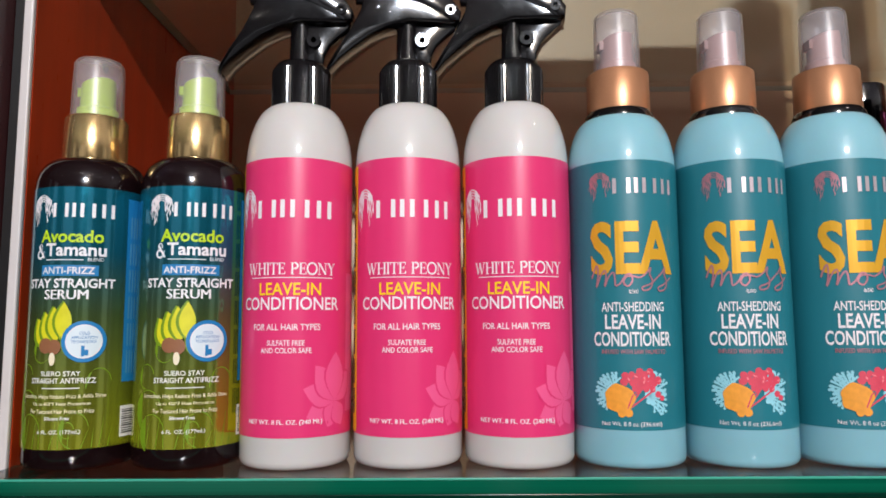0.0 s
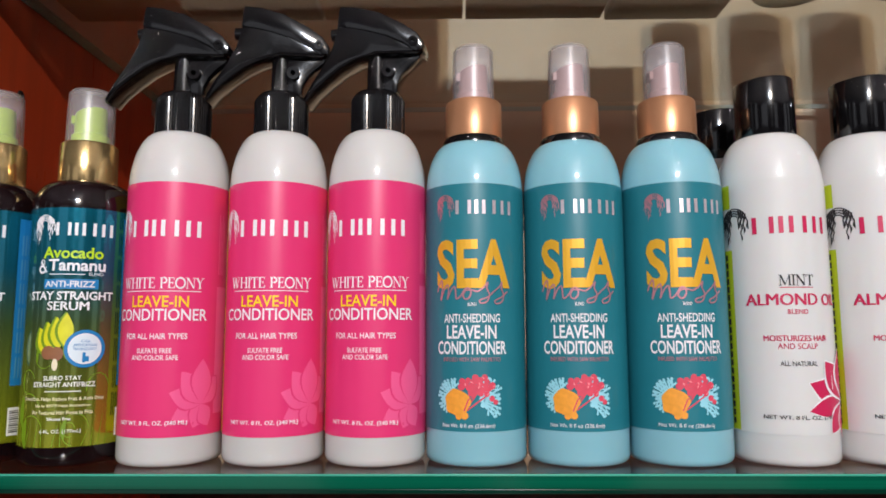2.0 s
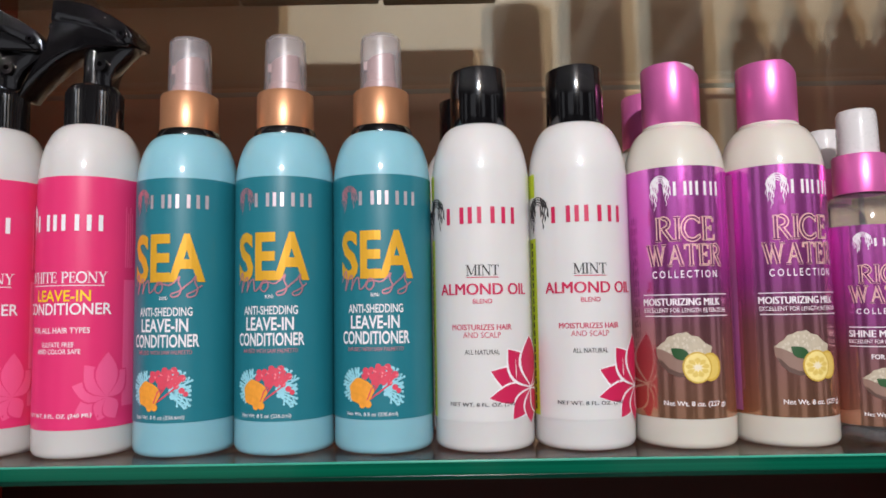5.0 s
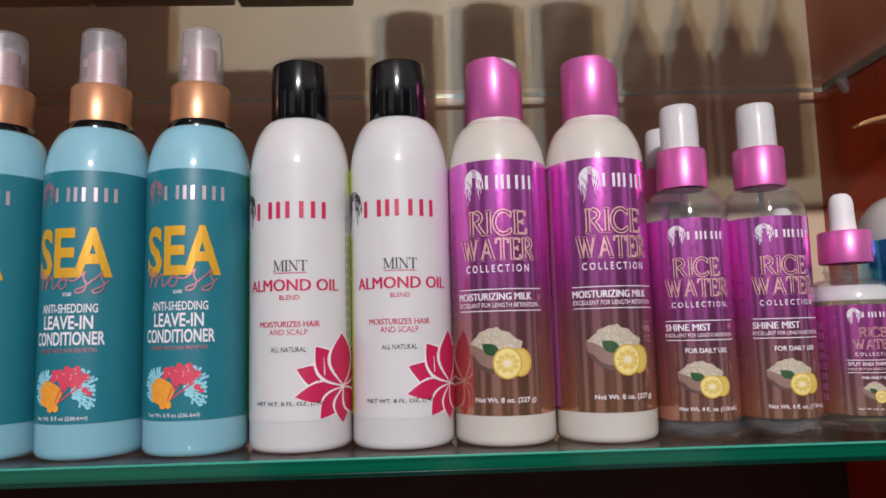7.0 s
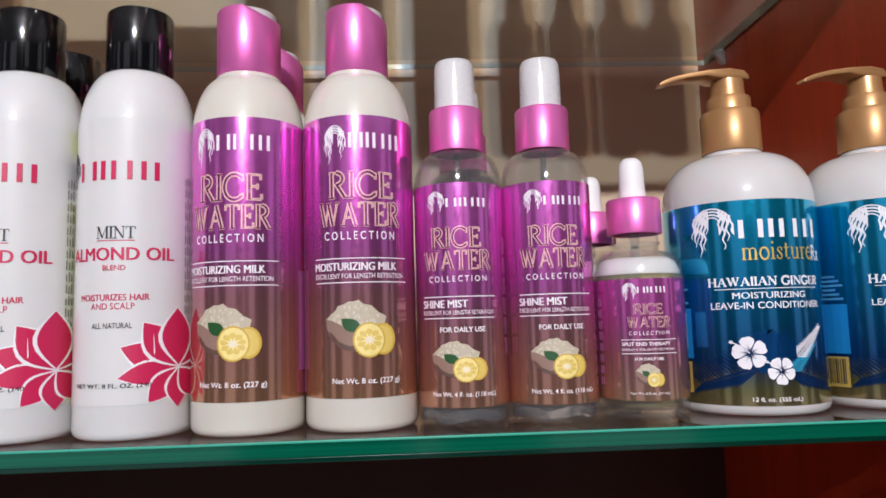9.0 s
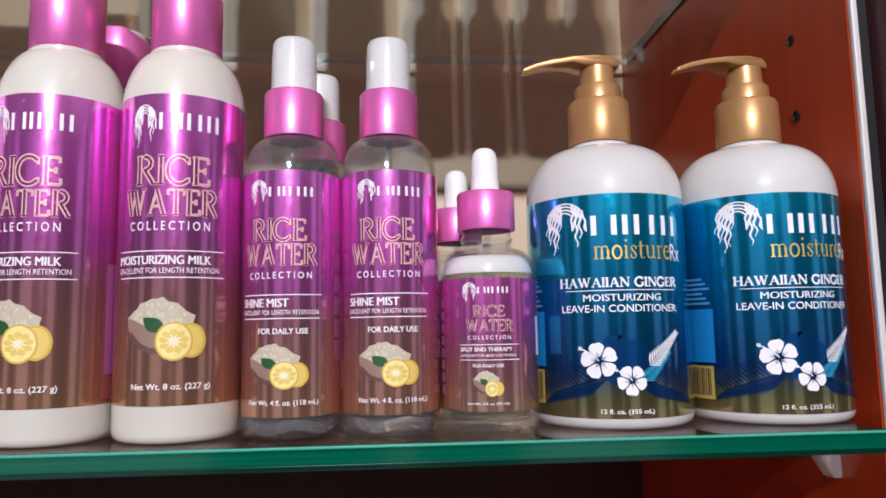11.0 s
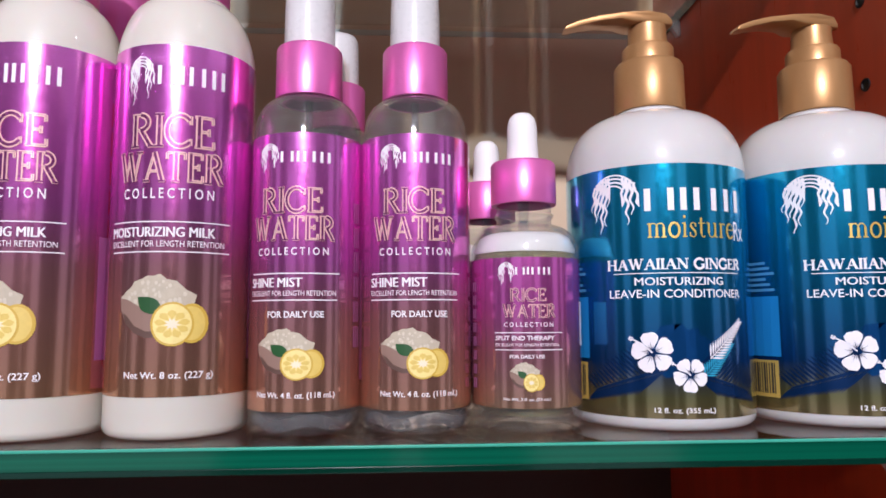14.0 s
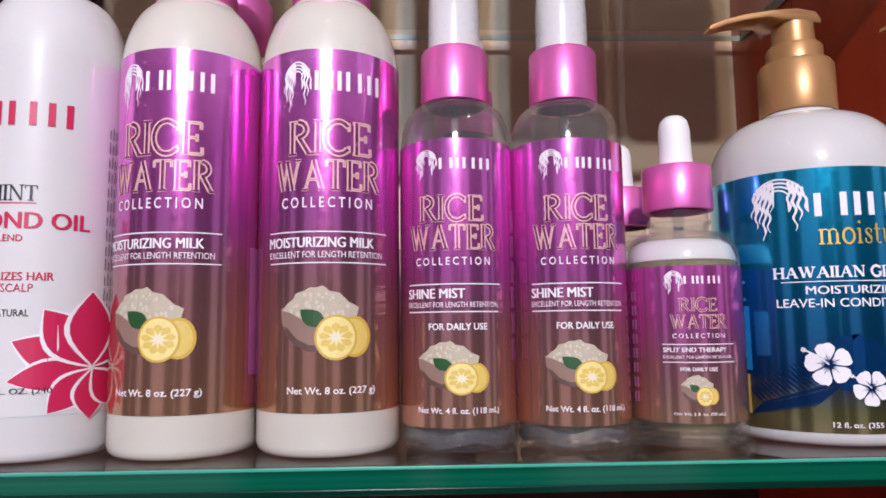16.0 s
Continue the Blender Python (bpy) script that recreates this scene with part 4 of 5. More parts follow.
def rice_heap(p, a0, a1, z0, z1):
    """Printed bowl of flour with two lemon slices and a leaf."""
    box = (a0, a1, z0, z1)
    rng = random.Random(5)
    p.shape("bowl_print", [[(0.0, 0.70), (0.015, 0.5), (0.09, 0.31), (0.2, 0.18), (0.34, 0.11), (0.5, 0.12), (0.56, 0.45), (0.3, 0.60), (0.12, 0.68)]], box, I_BOWL, 0.00033)
    p.shape("bowl_shade_print", [[(0.04, 0.46), (0.09, 0.31), (0.2, 0.18), (0.34, 0.11), (0.5, 0.12), (0.52, 0.2), (0.34, 0.2), (0.2, 0.28), (0.1, 0.42)]], box, I_SHADE, 0.00037)
    edge = [(0.01, 0.66), (0.08, 0.75), (0.15, 0.81), (0.2, 0.9), (0.27, 0.93), (0.33, 0.99), (0.41, 0.985), (0.48, 1.0), (0.56, 0.94), (0.66, 0.89), (0.75, 0.79), (0.86, 0.72), (0.84, 0.6), (0.55, 0.5), (0.26, 0.56), (0.1, 0.63)]
    p.shape("heap_print", [[(x + rng.uniform(-0.012, 0.012), y + rng.uniform(-0.015, 0.015)) for x, y in edge]], box, I_FLOUR, 0.00042)
    grains = []
    while len(grains) < 34:
        x, y = rng.uniform(0.1, 0.8), rng.uniform(0.6, 0.96)
        if y < 0.98 - 0.75 * abs(x - 0.42):
            r = rng.uniform(0.010, 0.024)
            grains.append(disc(x, y, r, 1.5 * r, 6))
    p.shape("grain_print", grains, box, I_GRAIN, 0.00046)
    p.shape("leaf_print", [petal(0.24, 0.68, -0.72, 0.36, 0.22)], box, I_LEAF, 0.0005)
    p.shape("lemon_print", [disc(0.82, 0.31, 0.18, 0.28)], box, I_LEMON, 0.00055)
    p.shape("lemon_flesh_print", [disc(0.815, 0.31, 0.15, 0.24)], box, I_LEMONS, 0.00058)
    p.shape("lemon_print", [disc(0.62, 0.30, 0.225, 0.31, 28)], box, I_LEMON, 0.00062)
    p.shape("lemon_flesh_print", [disc(0.62, 0.30, 0.20, 0.28, 28)], box, I_LEMONP, 0.0007)
    segs = [petal(0.62 + 0.045 * math.cos(t), 0.30 + 0.06 * math.sin(t), t, 0.14, 0.095, 5, 1.5) for t in np.linspace(0, 2 * math.pi, 10)[:-1] + 0.2]
    p.shape("lemon_segment_print", segs, box, I_LEMONS, 0.00076)
    p.shape("lemon_pith_print", [petal(0.62, 0.30, t, 0.085, 0.03, 4) for t in np.linspace(0, 2 * math.pi, 10)[:-1] + 0.55], box, I_CREAM, 0.0008)


def milk_bottle():
    b = thing("lotion_bottle", "pearl-white bottle with purple foil label and magenta cap", "bottle", "purple label milk bottles")
    R = 0.025
    bullet_body(M_PEARL, b, "pearly white plastic", top=0.1590)
    lb = label_sheet(R, 0.0145, 0.1360, M_RICE, b, "purple to brown metallic foil label")
    p = Print(R, lb)
    p.emblem(-32.5, -9.6, 114.1, 131.8, I_WHITE)
    p.brand(-6.9, 48.6, 121.4, 128.2, I_WHITE)
    p.hollow("RICE", -28.7, 38.6, 99.6, 110.7, I_ROSEGOLD, I_PLUM)
    p.hollow("WATER", -40.3, 46.1, 87.4, 97.4, I_ROSEGOLD, I_PLUM)
    p.text("C O L L E C T I O N", -33.3, 38.7, 81.4, 85.0, I_WHITE, 0.01)
    p.bars("rule", [(-46.3, 54, 73.2, 73.6)], I_WHITE)
    p.bars("rule", [(-45.4, 53.9, 62.9, 63.3)], I_WHITE)
    p.text("MOISTURIZING MILK", -46.0, 40.4, 68.2, 71.6, I_WHITE, 0.030)
    p.text("EXCELLENT FOR LENGTH RETENTION", -45.6, 48.6, 64.8, 66.9, I_WHITE, 0.0)
    rice_heap(p, -33, 37, 31.5, 55.5)
    p.text("Net Wt. 8 oz. (227 g)", -26.2, 41.7, 19.9, 22.9, I_WHITE, 0.012)
    p.bars("side_panel_print", [(82, 118, 26, 70), (-112, -72, 16, 134)], I_MAUVE, 0.0003)
    p.bars("small_print", [(-84 - 4 * (k % 3), -82 - 4 * (k % 3), 24 + 11 * (k // 3), 33 + 11 * (k // 3)) for k in range(27)], I_CRIMSON, 0.00042)
    part("neck_ring", lathe([(0, 0.1570), (0.0150, 0.1578), (0.0150, 0.1598), (0.0142, 0.1606), (0, 0.1606)]), M_PEARL, b, smooth=True)
    disc_cap(b, 0.0146, 0.1605, 0.1922, M_MAGENTA, "satin magenta disc-top cap", (0.9, -0.25))
    part("disc", lathe([(0, 0.1880), (0.0126, 0.1880), (0.0128, 0.1912), (0.0118, 0.1921), (0, 0.1923)], 40), M_WHITE, b, "white flip disc", smooth=True)
    return b


def clear_body(parent, R, straight, top, neck, thick, label):
    inner = R - 0.0009
    prof = foot(R, 0.003) + [(R, straight)] + rounded(R, straight, neck, top, 8, 2.2)[1:] + [(neck, top + 0.004), (neck - 0.001, top + 0.004)]
    prof += [(q[0] - 0.0010, q[1] - 0.0006) for q in reversed(rounded(R, straight, neck, top, 8, 2.2))] + [(inner, thick + 0.004), (inner - 0.003, thick), (0, thick + 0.0015)]
    return part("body", lathe(prof), M_CLEAR, parent, label, smooth=True)


def shine_bottle():
    b = thing("spray_mist_bottle", "clear mist bottle with purple foil label and magenta collar", "bottle", "purple label mist bottles")
    R = 0.0205
    clear_body(b, R, 0.1050, 0.1228, 0.0112, 0.0035, "clear plastic")
    rip = lathe([(0, 0.0022), (0.008, 0.0025), (0.014, 0.0016), (0.0186, 0.0022), (0.0194, 0.0045), (0.0188, 0.0066), (0.013, 0.0078), (0.006, 0.0066), (0, 0.0072)], 40)
    for v in rip.verts:
        v.co.z += 0.0011 * math.sin(5 * math.atan2(v.co.x, v.co.y)) * math.hypot(v.co.x, v.co.y) / 0.02
    part("base_swell", rip, M_PETG, b, "thick clear rippled base", smooth=True)
    lb = label_sheet(R, 0.0085, 0.1062, M_MISTF, b, "purple to brown metallic foil label", lined=True)
    p = Print(R, lb)
    p.emblem(-37.8, -15.1, 92.0, 102.6, I_WHITE)
    p.brand(-12.9, 39.5, 95.4, 99.3, I_WHITE)
    p.hollow("RICE", -35, 29.9, 77.6, 86.1, I_ROSEGOLD, I_PLUM)
    p.hollow("WATER", -47.4, 41.9, 67.8, 76.0, I_ROSEGOLD, I_PLUM)
    p.text("C O L L E C T I O N", -38.5, 35.5, 62.4, 65.1, I_WHITE, 0.01)
    p.bars("rule", [(-49.1, 47.8, 55.8, 56.2)], I_WHITE)
    p.bars("rule", [(-50, 45.3, 46.5, 46.9)], I_WHITE)
    p.text("SHINE MIST", -49.4, 10.3, 51.2, 54.5, I_WHITE, 0.030)
    p.text("EXCELLENT FOR LENGTH RETENTION", -49.8, 43.7, 48.2, 50.0, I_WHITE, 0.0)
    p.text("FOR DAILY USE", -24.5, 31.5, 40.6, 42.9, I_WHITE, 0.02)
    rice_heap(p, -37, 32.5, 19.4, 37)
    p.text("Net Wt. 4 fl. oz. (118 mL)", -36.7, 43.4, 12.6, 15.2, I_WHITE, 0.012)
    p.bars("side_panel_print", [(84, 116, 18, 62)], I_MAUVE, 0.0003)
    p.bars("small_print", [(68 + 4 * (k % 3), 70 + 4 * (k % 3), 30 + 9 * (k // 3), 37.5 + 9 * (k // 3)) for k in range(18)], I_MAUVE, 0.00042)
    part("dip_tube", lathe([(0.0016, 0.008), (0.0016, 0.124), (0.0012, 0.124), (0.0012, 0.008)], 14), M_CLEAR, b, "clear dip tube", smooth=True)
    part("collar", lathe([(0.0112, 0.1236), (0.0126, 0.1236), (0.0127, 0.1244), (0.0126, 0.1428), (0.0120, 0.1438), (0, 0.1438)]), M_MAGENTA, b, "satin magenta collar", smooth=True)
    actuator(b, 0.0080, 0.1438, 0.1613, M_WHITE, "white spray actuator")
    over_cap(b, 0.0098, 0.1439, 0.1680, M_FROSTW, "frosted over-cap")
    return b


def dropper_bottle():
    b = thing("dropper_bottle", "small glass dropper bottle with purple label and white bulb", "bottle", "dropper bottles")
    R = 0.0205
    clear_body(b, R, 0.0635, 0.0750, 0.0105, 0.004, "clear glass")
    part("oil", lathe([(0, 0.0072), (R - 0.0045, 0.0055), (R - 0.0013, 0.0095), (R - 0.0013, 0.0625), (R - 0.0014, 0.0640), (0, 0.0640)]), M_LIQ, b, "pale yellow oil", smooth=True)
    part("foam_band", lathe([(R - 0.0013, 0.0641), (R - 0.0014, 0.0660), (R - 0.0032, 0.0700), (R - 0.006, 0.0716), (0, 0.0716)]), M_RUBBER, b, "white foamy layer", smooth=True)
    part("neck", lathe([(0.0105, 0.0777), (0.0113, 0.0783), (0.0113, 0.0793), (0.0105, 0.0799), (0.0105, 0.0837)], 40), M_CLEAR, b, smooth=True)
    part("pipette", lathe([(0.0008, 0.012), (0.0022, 0.02), (0.0022, 0.088), (0.0015, 0.088), (0.0015, 0.021)], 14), M_CLEAR, b, "glass pipette", smooth=True)
    lb = label_sheet(R, 0.0087, 0.0617, M_DROPF, b, "purple metallic foil label", lined=True)
    p = Print(R, lb)
    p.emblem(-36.6, -20, 51.6, 60.0, I_WHITE)
    p.brand(-18.9, 17.7, 55.4, 58.0, I_WHITE)
    p.hollow("RICE", -25, 11.5, 46.1, 50.4, I_ROSEGOLD, I_PLUM)
    p.hollow("WATER", -33.2, 20.8, 40.3, 44.8, I_ROSEGOLD, I_PLUM)
    p.text("C O L L E C T I O N", -31, 17.9, 37.0, 38.6, I_WHITE, 0.01)
    p.bars("rule", [(-41.3, 28.2, 34.8, 35.1)], I_WHITE)
    p.bars("rule", [(-41.2, 28.1, 28.8, 29.1)], I_WHITE)
    p.text("SPLIT END THERAPY", -40.3, 19.1, 32.3, 33.9, I_WHITE, 0.02)
    p.text("EXCELLENT FOR LENGTH RETENTION", -40.3, 23.9, 30.2, 31.2, I_WHITE, 0.0)
    p.text("FOR DAILY USE", -25.5, 8.4, 26.0, 27.3, I_WHITE, 0.02)
    rice_heap(p, -26, 8, 14.6, 24.8)
    p.text("Net Wt. 2 fl. oz. (59 mL)", -32.6, 13.9, 11.1, 12.4, I_WHITE, 0.01)
    p.bars("small_print", [(-72 - 4.5 * (k % 2), -69 - 4.5 * (k % 2), 15 + 5 * (k // 2), 18.5 + 5 * (k // 2)) for k in range(16)], I_MAUVE, 0.00042)
    p.bars("side_panel_print", [(62, 82, 30, 46)], I_WHITE, 0.0003)
    part("collar", lathe([(0.0105, 0.0832), (0.0124, 0.0832), (0.0126, 0.0841), (0.0125, 0.0987), (0.0118, 0.0997), (0, 0.0997)]), M_MAGENTA, b, "satin magenta collar", smooth=True)
    part("bulb", lathe([(0.0066, 0.0993), (0.0063, 0.1007), (0.0059, 0.1077), (0.0058, 0.1142), (0.0050, 0.1177), (0.0033, 0.1195), (0, 0.1201)], 32), M_RUBBER, b, "white rubber bulb", smooth=True)
    return b


def hibiscus(p, cx, cy, r, box, turn=0.3):
    rng = random.Random(int(100 * r))
    for k in range(5):
        a = turn + 2 * math.pi * k / 5
        q = [(cx + 0.1 * r * math.cos(a), cy + 0.1 * r * math.sin(a))]
        for t in np.linspace(-1, 1, 13):
            rad = r * (1.02 - 0.34 * abs(t) ** 3.2 + rng.uniform(-0.035, 0.035))
            ang = a + 0.60 * math.sin(t * 1.35)
            q.append((cx + rad * math.cos(ang), cy + rad * math.sin(ang)))
        p.shape("petal", [q], box, I_WHITE, 0.0005)
        veins = [petal(cx, cy, a + d, n * r, 0.045 * r, 5, 0.7) for d, n in ((-0.28, 0.42), (0.0, 0.58), (0.28, 0.42))]
        p.shape("petal_vein", veins, box, I_NAVY, 0.0006)
    p.shape("flower_eye", [disc(cx, cy, 0.11 * r, 0.11 * r, 12)], box, I_NAVY, 0.00062)
    n = 1.25 * r
    tip = (cx + n * math.cos(2.55), cy + n * math.sin(2.55))
    p.shape("stamen", ribbon([(cx, cy), (cx + 0.5 * n * math.cos(2.4), cy + 0.5 * n * math.sin(2.4)), tip], 0.035 * r, 1.0) + [disc(tip[0] + 0.08 * r * math.cos(u), tip[1] + 0.08 * r * math.sin(u), 0.05 * r, 0.05 * r, 8) for u in (0.5, 2.0, 3.4, 4.8)], box, I_WHITE, 0.00066)


def pump_bottle():
    b = thing("pump_bottle", "wide white pump bottle with shiny blue label and bronze pump", "pump bottle", "blue label pump bottles")
    R = 0.035
    part("body", lathe(foot(R, 0.004) + [(R, 0.0960)] + rounded(R, 0.0960, 0.0135, 0.1215, 14, 2.2)[1:] + [(0.0125, 0.1250), (0, 0.1250)], 72), M_WHITE, b, "glossy white plastic", smooth=True)
    lb = label_sheet(R, 0.0047, 0.0957, M_BLUEF, b, "shiny blue to olive foil label")
    p = Print(R, lb)
    p.emblem(-60, -29.3, 70.8, 93.1, I_WHITE)
    p.brand(-26.3, 39.7, 78.4, 86.6, I_WHITE)
    p.roman("moisture", -25.5, 30.4, 68.7, 76.4, I_GOLDINK, 0.052, 0.026)
    p.text("Rx", 30.4, 40.5, 67.9, 74.9, I_WHITE, 0.0)
    p.roman("HAWAIIAN GINGER", -50, 34.4, 57.3, 60.9, I_WHITE, 0.12, 0.05)
    p.bars("rule", [(-45.8, 33, 55.7, 56.0)], I_WHITE)
    p.text("MOISTURIZING", -33.2, 19.2, 51.5, 54.3, I_WHITE, 0.020)
    p.text("LEAVE-IN CONDITIONER", -48.8, 33.3, 47.0, 50.0, I_WHITE, 0.008)
    unit = (-40, 40, 0, 48.87)              # square cells on the wall of this bottle
    hibiscus(p, (-24.5 + 40) / 80, 27.6 / 48.87, 0.145, unit, 0.5)
    hibiscus(p, (-4.0 + 40) / 80, 19.8 / 48.87, 0.120, unit, 0.9)
    rng = random.Random(11)
    blot = [(0.40 + (0.24 + rng.uniform(-0.08, 0.06)) * math.cos(t), 0.56 + (0.20 + rng.uniform(-0.05, 0.03)) * math.sin(t)) for t in np.linspace(0, 2 * math.pi, 25)[:-1]]
    p.shape("dark_wash", [blot], unit, I_WASH, 0.00030)
    fe = []
    for k in range(15):
        t = k / 14
        x, y = 0.02 + 0.9 * t, 0.02 + 0.9 * t
        fe += [petal(x, y, 1.55 - 0.2 * t, 0.38 * (1 - 0.6 * t), 0.05), petal(x, y, -0.05 + 0.25 * t, 0.38 * (1 - 0.6 * t), 0.05)]
    fe.append([(0.0, 0.0), (0.03, 0.0), (0.97, 0.94), (0.94, 0.97)])
    p.shape("feather_leaf", fe, (8, 33, 25.5, 39), I_WHITE, 0.00045)
    p.shape("feather_leaf", fe, (4, 25, 19.5, 31), I_CYAN, 0.00041)
    for side, bx in ((0, (-66, -16, 7.5, 31)), (1, (-4, 44, 7.5, 29))):
        pl = []
        for k in range(17):
            t = k / 16
            x, y = 0.98 - 0.85 * t, 0.62 - 0.35 * t
            pl += [petal(x, y, 2.3, 0.54 - 0.26 * t, 0.034), petal(x, y, 4.0, 0.54 - 0.26 * t, 0.034)]
        pl.append([(1.0, 0.66), (1.0, 0.6), (0.1, 0.24), (0.1, 0.27)])
        p.shape("palm_leaf", [[(1 - x, y) for x, y in q] if side else q for q in pl], bx, I_NAVY, 0.00036)
    p.text("12 fl. oz. (355 mL)", -24.5, 10.2, 6.2, 8.5, I_WHITE, 0.012)
    p.bars("barcode_panel", [(-98, -68, 9.5, 23.5)], I_GOLDINK, 0.0003)
    p.bars("barcode", [(-96 + 1.9 * k, -95.2 + 1.9 * k + 0.5 * (k % 3 == 0), 11, 22.5) for k in range(14)], I_GREY, 0.00042)
    p.bars("side_panel_print", [(-96, -66, 25, 48)], I_BLUE, 0.0003)
    p.bars("small_print", [(-92, -68 - 3 * (k % 3), 50 + 2.1 * k, 51 + 2.1 * k) for k in range(6)], I_SKY, 0.00042)
    part("neck_ring", lathe([(0, 0.1208), (0.0140, 0.1213), (0.0142, 0.1230), (0.0130, 0.1243), (0, 0.1243)]), M_FROSTW, b, smooth=True)
    part("collar", ribbed([(0, 0.1241), (0.0140, 0.1241), (0.0143, 0.1250), (0.0141, 0.1433), (0.0132, 0.1448), (0, 0.1448)], 48, 0.0002), M_BRONZE, b, "satin bronze screw collar", smooth=True)
    h = new("pump_head")
    h.parent = b
    part("lock_ring", lathe([(0, 0.1447), (0.0106, 0.1447), (0.0106, 0.1513), (0.0100, 0.1523), (0, 0.1523)], 40), M_BRONZE, h, smooth=True)
    part("plunger", lathe([(0, 0.1522), (0.0086, 0.1522), (0.0080, 0.1558), (0.0078, 0.1613), (0, 0.1613)], 40), M_BRONZE, h, smooth=True)
    upper = [(0.0098, 0.1636), (0.0060, 0.1652), (-0.0020, 0.1658), (-0.0120, 0.1656), (-0.0220, 0.1646), (-0.0300, 0.1628), (-0.0352, 0.1606)]
    lower = [(-0.0358, 0.1590), (-0.0335, 0.1592), (-0.0290, 0.1607), (-0.0215, 0.1622), (-0.0130, 0.1628), (-0.0080, 0.1614), (0.0095, 0.1614)]
    top = prism(upper + lower, -0.0084, 0.0084, 0.0006)
    for v in top.verts:                     # spout narrows towards its tip
        n = max(0.0, min(1.0, (-v.co.x - 0.004) / 0.028))
        v.co.y *= 1 - 0.62 * n
        if v.co.x > 0.0:
            v.co.y *= math.sqrt(max(0.12, 1 - (v.co.x / 0.0112) ** 2))
    part("spout", top, M_BRONZE, h, "bronze down-turned spout", smooth=True)
    return b


def serum_bottle():
    b = thing("serum_bottle", "dark serum bottle with green foil label and gold collar", "bottle", "green label serum bottles")
    R = 0.0245
    part("body", lathe(foot(R) + [(R, 0.1220)] + rounded(R, 0.1220, 0.0135, 0.1370, 9, 2.2)[1:] + [(0, 0.1390)]), M_AMBER, b, "near-black glossy plastic", smooth=True)
    lb = label_sheet(R, 0.0093, 0.1215, M_AVOF, b, "teal to lime metallic label")
    p = Print(R, lb)
    p.emblem(-31.8, -4.5, 103.6, 118, I_WHITE)
    p.brand(-3.5, 60.4, 108.0, 114.2, I_WHITE)
    p.text("Avocado", -16.9, 47.3, 96.9, 102.5, I_LIME, 0.025)
    p.roman("&", -21.8, -10.5, 90.1, 96.3, I_WHITE)
    p.text("Tamanu", -9.5, 50.3, 91.0, 96.6, I_WHITE, 0.025)
    p.bars("rule", [(-8.6, 29.1, 89.2, 89.6)], I_WHITE)
    p.bars("rule", [(-6, 31.5, 34.5, 34.9)], I_WHITE)
    p.text("BLEND", 33.1, 48.2, 88.9, 90.4, I_WHITE, 0.0)
    p.bars("blue_band", [(-14.1, 43.5, 82.5, 87.1)], I_BLUE, 0.0003)
    p.text("ANTI-FRIZZ", -12.4, 40.2, 83.3, 86.3, I_WHITE, 0.02)
    p.text("STAY STRAIGHT", -31.4, 60.5, 77.2, 81.3, I_WHITE, 0.025)
    p.text("SERUM", -8.0, 34.9, 72.4, 76.5, I_WHITE, 0.030)
    fan = (-18.5, 19.4, 50.6, 71.2)
    for k in range(4):                       # four overlapping avocado slices
        bx, by, lean, n = 0.34 + 0.15 * k, 0.02 + 0.065 * k, 2.02 - 0.16 * k, 0.72 + 0.03 * k
        p.shape("avocado_skin", [petal(bx, by, lean, n, 0.52, 12, 0.9)], fan, I_AVO, 0.00030 + 0.00008 * k)
        p.shape("avocado_slice", [petal(bx + 0.03, by + 0.03, lean - 0.01, n - 0.05, 0.42, 12, 0.9)], fan, I_GREEN, 0.00034 + 0.00008 * k)
    p.shape("nut", [disc(0.3, 0.6, 0.28, 0.3, 12), disc(0.62, 0.55, 0.25, 0.3, 12)], (-12, 16, 46, 57), I_NUT, 0.00062)
    p.shape("kernel", [disc(0.5, 0.3, 0.16, 0.28, 12)], (-6, 14, 44, 54), I_CREAM, 0.00066)
    p.shape("badge", [disc(0.5, 0.5, 0.5, 0.5, 30)], (12.5, 54, 45.5, 63.2), I_BLUE, 0.00068)
    p.shape("badge_rim", [disc(0.5, 0.5, 0.41, 0.41, 30)], (12.5, 54, 45.5, 63.2), I_WHITE, 0.00072)
    p.shape("badge_face", [disc(0.5, 0.5, 0.39, 0.39, 30)], (12.5, 54, 45.5, 63.2), mat("pale_badge_print", "d4e0e8", 0.4), 0.00076)
    p.text("COLD", 29, 38, 57.2, 58.5, I_BLUE, 0.01, lift=0.0008)
    p.text("APPLICATION", 21.5, 45, 55.4, 56.7, I_BLUE, 0.01, lift=0.0008)
    p.text("TECHNOLOGY", 21.5, 45, 53.6, 54.9, I_BLUE, 0.01, lift=0.0008)
    p.bars("hand_icon", [(31, 34, 48, 52.6), (34, 37.5, 48.4, 50.8)], I_BLUE, 0.0008)
    p.text("SUERO STAY", -7.6, 31.6, 39.8, 41.9, I_WHITE, 0.012)
    p.text("STRAIGHT ANTIFRIZZ", -19.1, 45.9, 36.7, 39.0, I_WHITE, 0.012)
    p.text("Smoothes, Helps Reduce Frizz & Adds Shine", -30.4, 56, 30.0, 32.2, I_CREAM, 0.01)
    p.text("Up to 450°F Heat Protection", -15.1, 41.8, 27.2, 29.0, I_CREAM, 0.01)
    p.text("For Textured Hair Prone to Frizz", -18.3, 45.3, 24.2, 26.0, I_CREAM, 0.01)
    p.text("Silicone Free", -1.1, 23.1, 21.5, 23.0, I_WHITE, 0.02)
    p.text("6 FL. OZ. (177mL)", -8.2, 33.7, 15.3, 17.4, I_WHITE, 0.012)
    rng = random.Random(3)
